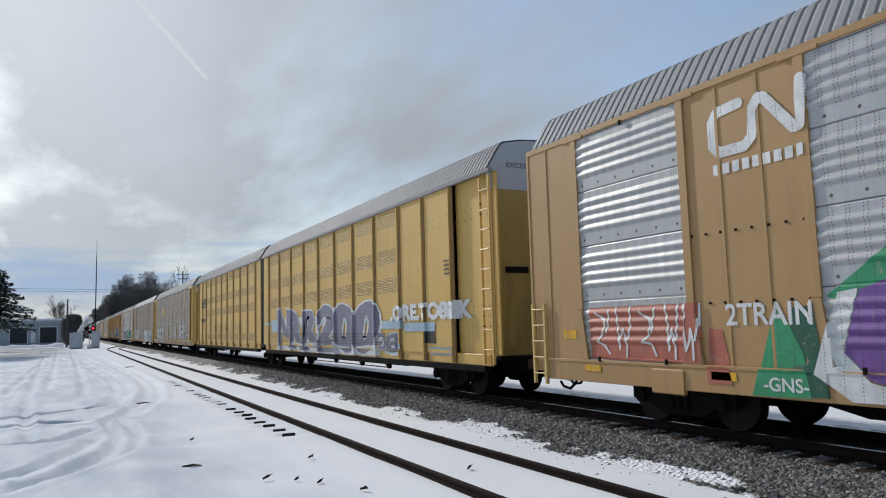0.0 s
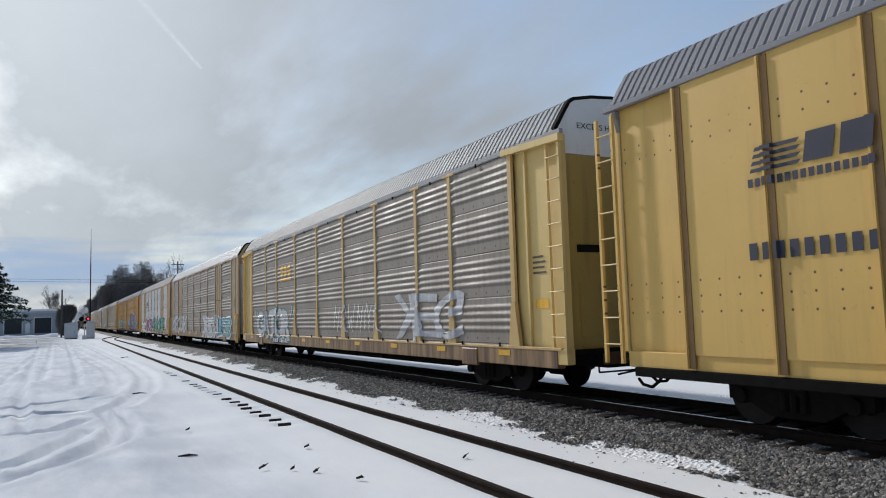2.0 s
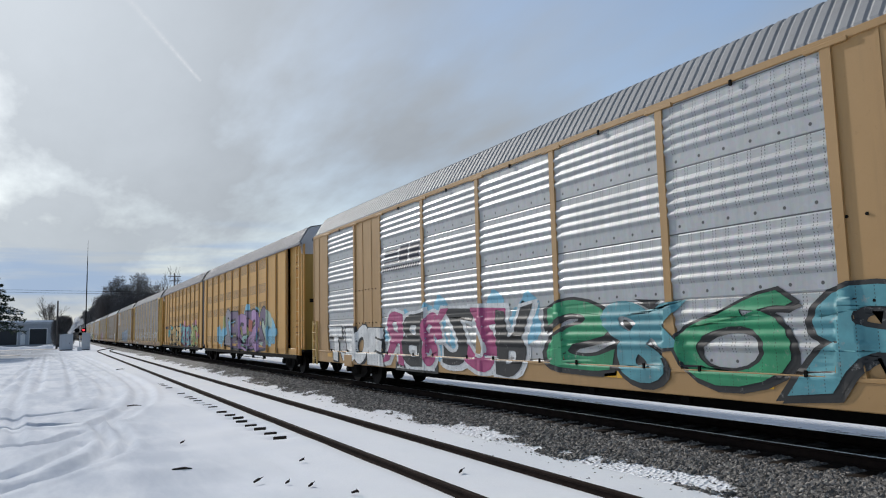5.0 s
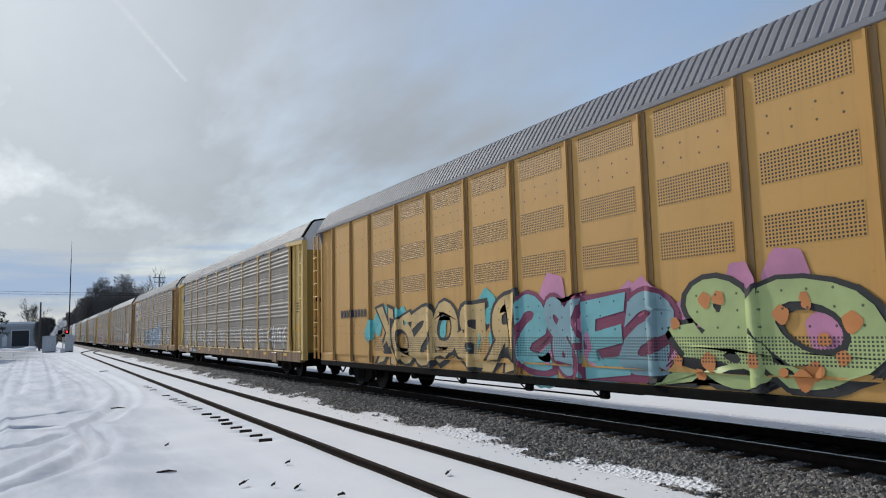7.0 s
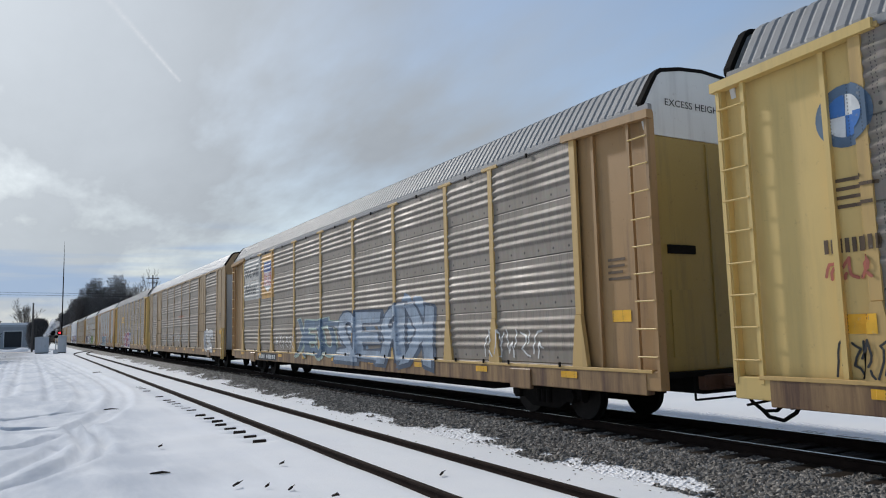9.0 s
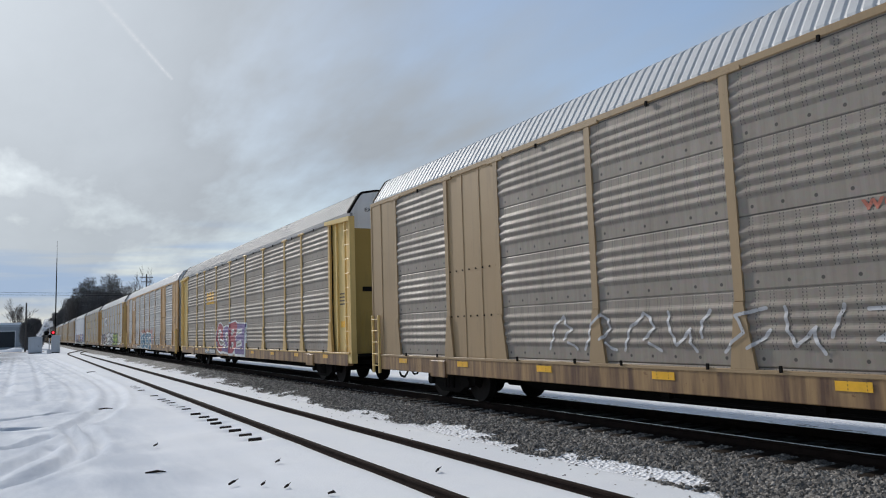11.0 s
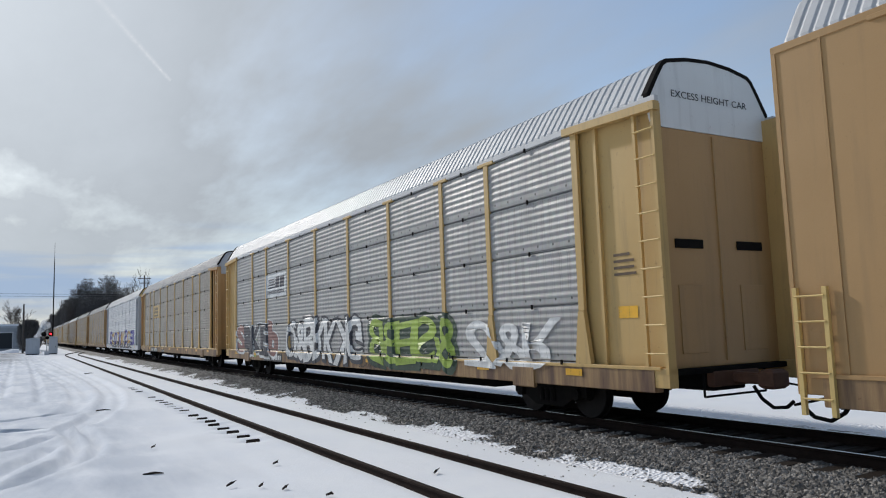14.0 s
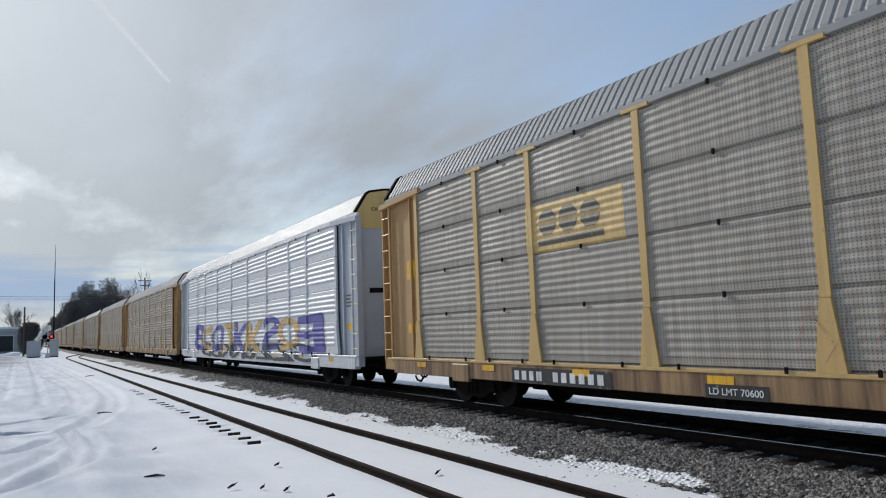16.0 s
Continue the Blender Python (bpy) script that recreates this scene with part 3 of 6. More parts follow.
def ridge(z, kind):
    """How far a panel's sheet stands out at the height z."""
    if kind == "flat":
        return 0.0
    if kind == "joint":
        u = ((z - TIER_FOOT) / TIER) % 1.0
        if u < 0.03 or u > 0.985:
            return -0.035
        w = (z - SILL_TOP) % 0.133 / 0.133
        return 0.014 * (1 - math.cos(6.2832 * w)) / 2 * (0.25 if u < 0.14 else 1.0)
    u = ((z - TIER_FOOT) / TIER) % 1.0
    if u < 0.02:
        return -0.012
    if not 0.24 < u < 0.88:
        return 0.0
    w = (u - 0.24) / 0.16 % 1.0
    return 0.031 * (1 - math.cos(6.2832 * w)) / 2


PANELS = {}


def panel_mesh(width, kind, mat):
    """One sheet of a side, with its real corrugations, 2 cm thick, hung from z SILL_TOP to EAVE; its front looks to -x."""
    key = (round(width, 3), kind, mat)
    if key in PANELS:
        return PANELS[key]
    zs = [SILL_TOP, EAVE] if kind == "flat" else list(np.linspace(SILL_TOP, EAVE, 181))
    h = width / 2 - 0.01
    vs, fs = [], []
    for z in zs:
        x = -ridge(z, kind)
        vs += [(x, -h, z), (x, h, z), (0.05, -h, z), (0.05, h, z)]
    for k in range(len(zs) - 1):
        a, b = 4 * k, 4 * k + 4
        fs += [(a + 1, a, b, b + 1), (a + 2, a + 3, b + 3, b + 2), (a, a + 2, b + 2, b), (a + 3, a + 1, b + 1, b + 3)]
    e = 4 * (len(zs) - 1)
    fs += [(0, 1, 3, 2), (e + 2, e + 3, e + 1, e)]
    PANELS[key] = mesh_of("panel", vs, fs, M[mat])
    return PANELS[key]


def cached(key, make):
    if key not in PANELS:
        PANELS[key] = make()
    return PANELS[key]


def post_mesh(mat, flare, w=0.15, deep=0.038):
    def make():
        b = Build()
        b.box(-deep, 0.03, -w / 2, w / 2, 2.0, EAVE - 0.01, 0.01)
        if flare:
            b.prism([(-w / 2, 2.0), (w / 2, 2.0), (w / 2 + 0.13, SILL_TOP + 0.02), (-w / 2 - 0.13, SILL_TOP + 0.02)], "x", -deep - 0.02, 0.03)
            b.box(-deep - 0.01, 0.03, -0.30, 0.30, EAVE - 0.09, EAVE - 0.02, 0.01)
        else:
            b.box(-deep, 0.03, -w / 2, w / 2, 0.84, 2.0, 0.01)
        return b.mesh("post", M[mat])
    return cached(("post", mat, flare, w, deep), make)


def rib_mesh(mat):
    """An angle-section rib: a proud web with a rusty leg beside it, darkened for its shade."""
    def make():
        b = Build()
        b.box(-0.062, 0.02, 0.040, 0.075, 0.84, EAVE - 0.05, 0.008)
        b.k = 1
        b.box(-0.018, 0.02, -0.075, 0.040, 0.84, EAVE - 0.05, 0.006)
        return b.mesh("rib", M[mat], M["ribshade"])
    return cached(("rib", mat), make)


def roof_mesh(length, mat, pitch=0.2):
    """The pressed roof: sheets with a raised seam across every 20 cm, over both haunches."""
    def make():
        half = [(x, z) for x, z in PROFILE]
        prof = half + [(-x, z) for x, z in half[-2::-1]]
        m = len(prof)
        normals = []
        for k in range(m):
            a, b = prof[max(k - 1, 0)], prof[min(k + 1, m - 1)]
            d = Vector((b[0] - a[0], b[1] - a[1])).normalized()
            nn = Vector((d.y, -d.x))
            normals.append(nn if nn.y > 0 or k in (0, m - 1) and nn.x * prof[k][0] > 0 else -nn)
        ys, hs = [], []
        n = int(length / pitch)
        for k in range(n):
            y = -length / 2 + k * length / n
            p = length / n
            ys += [y, y + 0.10 * p, y + 0.22 * p, y + 0.78 * p]
            hs += [0.0, 0.0, 0.021, 0.021]
        ys.append(length / 2)
        hs.append(0.0)
        vs = [(p[0] + q.x * h, y, p[1] + q.y * h) for y, h in zip(ys, hs) for p, q in zip(prof, normals)]
        fs = [(r * m + c, r * m + c + 1, (r + 1) * m + c + 1, (r + 1) * m + c) for r in range(len(ys) - 1) for c in range(m - 1)]
        return mesh_of("roof", vs, fs, M[mat])
    return cached(("roof", round(length, 2), mat, pitch), make)


def end_mesh(mat, inset=0.0):
    """The end wall below the eaves."""
    def make():
        b = Build()
        b.box(-HALF + 0.12 + inset, HALF - 0.12 - inset, -0.03, 0.03, 1.02, EAVE - 0.40, 0.01)
        return b.mesh("end_door", M[mat])
    return cached(("end", mat, inset), make)


def door_trim(door, mat):
    """The centre seam, the two sunk panels and the hand rails of an end door."""
    def one(key, *box):
        return cached((key, mat, box), lambda: Build().box(*box).mesh(key, M[mat]))
    place("door_seam", one("door_seam", -0.02, 0.02, -0.055, -0.03, 1.1, EAVE - 0.45, 0.004), door)
    for x in (-0.75, 0.75):
        place("door_panel", one("door_panel", x - 0.30, x + 0.30, -0.045, -0.03, 1.25, 2.35, 0.004), door)
        place("door_bar", cached(("door_bar", x), lambda: Build().box(x - 0.32, x + 0.32, -0.06, -0.03, 2.95, 3.10, 0.006).mesh("door_bar", M["iron"])), door)


def cap_mesh(mat):
    """The arched top of the end wall."""
    def make():
        poly = [(x * 0.985, z - 0.02) for x, z in PROFILE] + [(-x * 0.985, z - 0.02) for x, z in PROFILE[-2::-1]]
        poly += [(-1.38, EAVE - 0.40), (1.38, EAVE - 0.40)]
        return Build().prism(poly, "y", -0.05, 0.03).mesh("end_cap", M[mat])
    return cached(("cap", mat), make)


def ladder_mesh(mat, z0, z1, w=0.42):
    def make():
        b = Build()
        b.box(-0.03, 0.03, -w / 2 - 0.03, -w / 2 + 0.03, z0, z1, 0.006)
        b.box(-0.03, 0.03, w / 2 - 0.03, w / 2 + 0.03, z0, z1, 0.006)
        return b.mesh("ladder", M[mat])
    return cached(("ladder", mat, z0, z1, w), make)


def bogie(car, y, near_mark=True):
    """A two-axle freight bogie: side frames with spring nests, bolster, four wheels on two axles."""
    def frame_():
        b = Build()
        for s in (-1.0, 1.0):
            x0, x1 = s * 1.02 - 0.09, s * 1.02 + 0.09
            poly = [(-1.12, 0.40), (-1.12, 0.60), (-0.85, 0.66), (-0.45, 0.80), (0.45, 0.80), (0.85, 0.66), (1.12, 0.60), (1.12, 0.40), (0.80, 0.40), (0.42, 0.20), (-0.42, 0.20), (-0.80, 0.40)]
            b.prism(poly, "x", x0, x1)
            for k in (-0.16, 0.0, 0.16):
                b.tube((s * 1.13, k, 0.30), (s * 1.13, k, 0.56), 0.06, 8)
            for k in (-0.875, 0.875):
                b.tube((s * 1.0, k, 0.46), (s * 1.19, k, 0.46), 0.115, 10)
        b.box(-1.15, 1.15, -0.2, 0.2, 0.5, 0.74, 0.03)
        for k in (-0.875, 0.875):
            b.tube((-0.8, k, 0.46), (0.8, k, 0.46), 0.075, 8)
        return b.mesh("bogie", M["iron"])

    def wheel_():
        b = Build()
        b.tube((-0.06, 0, 0), (0.06, 0, 0), 0.46, 28)
        b.tube((0.05, 0, 0), (0.085, 0, 0), 0.49, 28)
        b.k = 1
        b.tube((-0.075, 0, 0), (-0.05, 0, 0), 0.45, 28, 0.46)
        b.k = 0
        b.tube((-0.10, 0, 0), (-0.06, 0, 0), 0.13, 12, 0.16)
        return b.mesh("wheel", M["iron"], M["tread"])
    bg = place("bogie", cached("bogie", frame_), car, pose(0, y, 0), "black cast steel two-axle bogie")
    for sx, rz in ((-0.753, 0), (0.753, 180)):
        for k in (-0.875, 0.875):
            place("wheel", cached("wheel", wheel_), bg, pose(sx, k, 0.46, 0, 0, rz))


def coupler(car, y, turn):
    def make():
        b = Build()
        b.box(-0.10, 0.10, -0.15, 0.62, 0.74, 0.92, 0.03)
        b.box(-0.19, 0.19, 0.55, 0.82, 0.68, 0.98, 0.05)
        b.box(-0.55, 0.55, -0.12, 0.02, 0.70, 0.95, 0.02)
        return b.mesh("coupler", M["rust"])

    def hose():
        b = Build()
        pts = [Vector((-0.42, 0.0, 0.66)), Vector((-0.42, 0.14, 0.46)), Vector((-0.40, 0.36, 0.33)), Vector((-0.38, 0.62, 0.36)), Vector((-0.36, 0.75, 0.46))]
        for p, q in zip(pts, pts[1:]):
            b.tube(p, q, 0.03, 6)
        b.tube((-0.75, -0.02, 0.56), (0.75, -0.02, 0.56), 0.02, 6)
        for s in (-0.75, 0.75):
            b.tube((s, -0.02, 0.56), (s, -0.02, 0.95), 0.02, 6)
        b.tube((-0.9, 0.0, 0.72), (-1.25, 0.32, 0.62), 0.02, 6)
        return b.mesh("brake_hose", M["black"])
    c = place("coupler", cached("coupler", make), car, pose(0, y, 0, 0, 0, turn))
    place("brake_hose", cached("hose", hose), c)


def underframe(car, length, low, deep=False):
    def make():
        b = Build()
        if deep:
            b.prism([(-length / 2 + 5.0, 0.66), (-length / 2 + 6.4, DEEP), (length / 2 - 6.4, DEEP), (length / 2 - 5.0, 0.66)], "x", -0.5, 0.5)
        b.box(-0.40, 0.40, -length / 2 + 0.2, length / 2 - 0.2, 0.62, 1.0, 0.02)
        b.box(-HALF + 0.16, HALF - 0.16, -length / 2 + 0.05, length / 2 - 0.05, 0.93, 1.02, 0.01)
        k = -length / 2 + 1.2
        while k < length / 2 - 1:
            b.box(-HALF + 0.15, HALF - 0.15, k - 0.05, k + 0.05, 0.78, 0.95, 0.01)
            k += 2.4
        for s in (-1, 1):
            b.box(s * 1.12 - 0.12, s * 1.12 + 0.12, -length / 2 + 5.5, length / 2 - 5.5, low, low + 0.20, 0.02)
            for yy in (-4.2, -1.9, 0.8, 3.4):
                b.box(s * 1.25 - 0.05, s * 1.25 + 0.05, yy - 0.09, yy + 0.09, low - 0.12, low + 0.02, 0.02)
                b.tube((s * 1.25, yy + 0.3, low), (s * 1.25, yy + 0.1, low - 0.1), 0.015, 5)
            b.tube((s * 1.25, -4.2, low - 0.09), (s * 1.25, 3.4, low - 0.09), 0.018, 6)
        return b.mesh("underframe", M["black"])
    place("underframe", cached(("under", round(length, 1), low, deep), make), car)


def rungs(lad, n, z0, z1, w, mat):
    def make():
        return Build().tube((-0.035, -w / 2, 0), (-0.035, w / 2, 0), 0.014, 6).mesh("rung", M[mat])
    for k in range(n):
        place("rung", cached(("rung", w, mat), make), lad, pose(0, 0, z0 + (z1 - z0) * (k + 0.5) / n))


def both_sides():
    """The near side as it is, the far side turned round."""
    return ((Matrix.Identity(4), True), (pose(0, 0, 0, 0, 0, 180), False))


def hardware(car, mid, w, kind):
    """Small black fittings on a bay: a bracket under the eave and feet on the sill, and latches on the joints of jointed panels."""
    clip = cached("latch", lambda: Build().box(-0.03, 0.0, -0.02, 0.02, -0.045, 0.045, 0.006).mesh("latch", M["iron"]))
    place("eave_bracket", clip, car, pose(-HALF - 0.03, mid, EAVE - 0.08))
    for s in (-0.3, 0.3):
        place("panel_foot", clip, car, pose(-HALF - 0.055, mid + s * w, SILL_TOP + 0.04))
    if kind == "joint":
        for j in (1, 2, 3):
            place("latch", clip, car, pose(-HALF - 0.02, mid, TIER_FOOT + TIER * j))


def flat_parts(bays, tan_bays, style):
    """Stretches of a side that carry no ridges: (from, to, how far they stand out)."""
    out = []
    d = 0.0
    for k, w in enumerate(bays):
        if k in (0, len(bays) - 1):
            out.append((d, d + w, -0.096 if style.get("end_side", "ladder") == "ladder" else 0.018))
        elif k in tan_bays:
            out.append((d, d + w, 0.004))
        d += w
    return out


def long_car(name, label, style):
    """A 27 m car with bays between posts. style: what its sheets, posts, ends and roof are."""
    car = new(name)
    tagged(car, label, "railcar", "autorack cars of the train")
    tan_bays = style.get("tan_bays", ())
    BAYS = bays_of(style.get("far", (1.75, 2.7, 2.2)), style.get("near", (1.75, 2.7, 2.2)))
    places = [sum(BAYS[:k + 1]) for k in range(len(BAYS) - 1)]
    PAINTED.append((car, BODY, places, style.get("kind", "corr"), 0.038, flat_parts(BAYS, tan_bays, style)))
    for turn, near in both_sides():
        y = BODY / 2
        for k, w in enumerate(BAYS):
            mid = y - w / 2
            at = turn @ pose(-HALF, mid, 0)
            if k in (0, len(BAYS) - 1):
                end_bay(car, turn, mid, w, k == 0, style, near)
            elif k in tan_bays:
                place("flat_panel", panel_mesh(w, "flat", style["frame"]), car, at, style.get("flat_label", ""))
                seam = cached(("seam", style["frame"]), lambda: Build().box(-0.012, 0.0, -0.025, 0.025, SILL_TOP + 0.02, EAVE - 0.04, 0.004).mesh("seam", M[style["frame"]]))
                bolt = cached("bolt", lambda: Build().tube((-0.018, 0, 0), (0.0, 0, 0), 0.022, 6).mesh("bolt", M["iron"]))
                for q in (-0.17, 0.17):
                    place("seam", seam, car, at @ pose(0, q * w, 0))
                if near:
                    for zz in (3.05, 2.0):
                        for q in range(8):
                            place("bolt", bolt, car, at @ pose(0, (q - 3.5) * 0.13 * w, zz))
            else:
                kind = style.get("kind", "corr")
                place("corrugated_panel", panel_mesh(w, kind, style["sheet"]), car, at)
            if near and 0 < k < len(BAYS) - 1 and k not in tan_bays:
                hardware(car, mid, w, style.get("kind", "corr"))
            y -= w
            if k < len(BAYS) - 1:
                place("post", post_mesh(style["post"], style.get("flare", True)), car, turn @ pose(-HALF, y, 0))
        def sill_():
            b = Build()
            b.box(-HALF - 0.045, -HALF + 0.14, -BODY / 2 + 0.35, BODY / 2 - 0.35, 0.66, SILL_TOP, 0.012)
            for yy in (-10.3, 10.3):
                b.box(-HALF - 0.075, -HALF, yy - 0.35, yy + 0.35, 0.58, 0.98, 0.02)
            return b.mesh("side_sill", M[style["sill"]])
        place("side_sill", cached(("sill", style["sill"]), sill_), car, turn)

        def lip_():
            return Build().box(-HALF - 0.06, -HALF + 0.02, -BODY / 2 + 0.2, BODY / 2 - 0.2, SILL_TOP - 0.035, SILL_TOP + 0.02, 0.006).mesh("sill_lip", M[style["post"]])
        place("sill_lip", cached(("lip", style["post"]), lip_), car, turn)

        def eave_():
            return Build().box(-HALF - 0.03, -HALF + 0.06, -BODY / 2, BODY / 2, EAVE - 0.06, EAVE + 0.05, 0.01).mesh("eave_rail", M[style["eave"]])
        place("eave_rail", cached(("eave", style["eave"]), eave_), car, turn)
    finish_car(car, BODY, style, (-1, 1), 10.5, 0.62)
    return car


def end_bay(car, turn, mid, w, far, style, near):
    """The recessed bay at a car's end: side sheet, corner post, awning beam and ladder."""
    s = 1 if far else -1
    look_ = style.get("end_side", "ladder")
    mat = style["end"]
    ext = 0.26 if far else 0.0      # the far end reaches out past its bay
    if look_ == "ladder":
        def piece(key, *box):
            me = cached((key, mat, far), lambda: mirrored(Build().box(*box).mesh(key, M[mat]), not far))
            place(key, me, car, turn @ pose(-HALF, mid, 0))
        piece("end_sheet", 0.10, 0.16, -w / 2, w / 2 + ext - 0.12, SILL_TOP, EAVE - 0.02, 0.01)
        piece("end_sill", -0.03, 0.16, -w / 2, w / 2 + ext - 0.05, 0.74, SILL_TOP - 0.003, 0.012)
        piece("stiffener", 0.03, 0.098, -w / 2 + 0.45, -w / 2 + 0.52, SILL_TOP, EAVE - 0.1, 0.01)
        piece("corner_post", -0.02, 0.14, w / 2 + ext - 0.12, w / 2 + ext - 0.05, SILL_TOP - 0.1, EAVE - 0.05, 0.012)
        def beam():
            b = Build()
            b.prism([(-w / 2 - 0.25, EAVE - 0.10), (w / 2 + ext + 0.02, EAVE - 0.20), (w / 2 + ext + 0.02, EAVE - 0.06), (-w / 2 - 0.25, EAVE + 0.03)], "x", -0.09, 0.05)
            return b.mesh("awning_beam", M[mat])
        place("awning_beam", cached(("ab", mat, far), lambda: mirrored(beam(), not far)), car, turn @ pose(-HALF, mid, 0))
        lad = place("ladder", ladder_mesh(mat, 0.95, EAVE - 0.15), car, turn @ pose(-HALF - 0.01, mid + s * (w / 2 + ext - 0.28), 0))
        rungs(lad, 9, 1.05, EAVE - 0.25, 0.42, "pale")
    else:
        def piece(key, *box):
            me = cached((key, "smooth", mat, far), lambda: mirrored(Build().box(*box).mesh(key, M[mat]), not far))
            place(key, me, car, turn @ pose(-HALF, mid, 0))
        piece("end_sheet", -0.015, 0.05, -w / 2 + 0.02, w / 2, SILL_TOP - 0.25, EAVE, 0.012)
        piece("stiffener", -0.03, -0.015, 0.10, 0.14, SILL_TOP, EAVE - 0.05, 0.004)
        piece("corner_post", -0.03, -0.015, w / 2 - 0.06, w / 2, SILL_TOP - 0.25, EAVE - 0.05, 0.004)
        lad = place("ladder", ladder_mesh("pale", 0.55, 2.15, 0.40), car, turn @ pose(-HALF - 0.07, mid + s * (w / 2 - 0.30), 0))
        rungs(lad, 5, 0.6, 2.2, 0.40, "pale")


def mirrored(me, do):
    if do:
        me.transform(Matrix.Diagonal((1, -1, 1, 1)))
        me.flip_normals()
    return me


def hood_trim(car, at):
    """The dark arch that closes the roof's end."""
    def make():
        pts = PROFILE + [(-x, z) for x, z in PROFILE[-2::-1]]
        n = len(pts)
        vs = []
        for y in (-0.06, 0.06):
            vs += [(x * 1.012, y, z + 0.034) for x, z in pts] + [(x * 0.975, y, z - 0.03) for x, z in pts]
        fs = []
        for k in range(n - 1):
            o, i2 = k, n + k
            fs += [(o, o + 1, 2 * n + o + 1, 2 * n + o), (i2 + 1, i2, 2 * n + i2, 2 * n + i2 + 1), (o + 1, o, i2, i2 + 1), (2 * n + o, 2 * n + o + 1, 2 * n + i2 + 1, 2 * n + i2)]
        return mesh_of("hood_trim", vs, fs, M["iron"])
    place("hood_trim", cached("hood", make), car, at)


def finish_car(car, length, style, ends, bogies, low):
    place("roof", roof_mesh(length - 0.4, style["roof"]), car, None, style.get("roof_label", ""))
    for s in ends:
        turn = pose(0, 0, 0, 0, 0, 0 if s < 0 else 180)
        at = turn @ pose(0, -length / 2 + (0.0 if s > 0 and style.get("end_side", "ladder") == "ladder" else 0.22), 0)
        door_trim(place("end_door", end_mesh(style["door"]), car, at), style["door"])
        place("end_cap", cap_mesh(style["cap"]), car, at)
        if style.get("hood", True):
            hood_trim(car, at)
        coupler(car, s * (length / 2 - 0.05), 180 if s < 0 else 0)
    for s in (-1, 1):
        bogie(car, s * bogies)
    underframe(car, length, low, True)


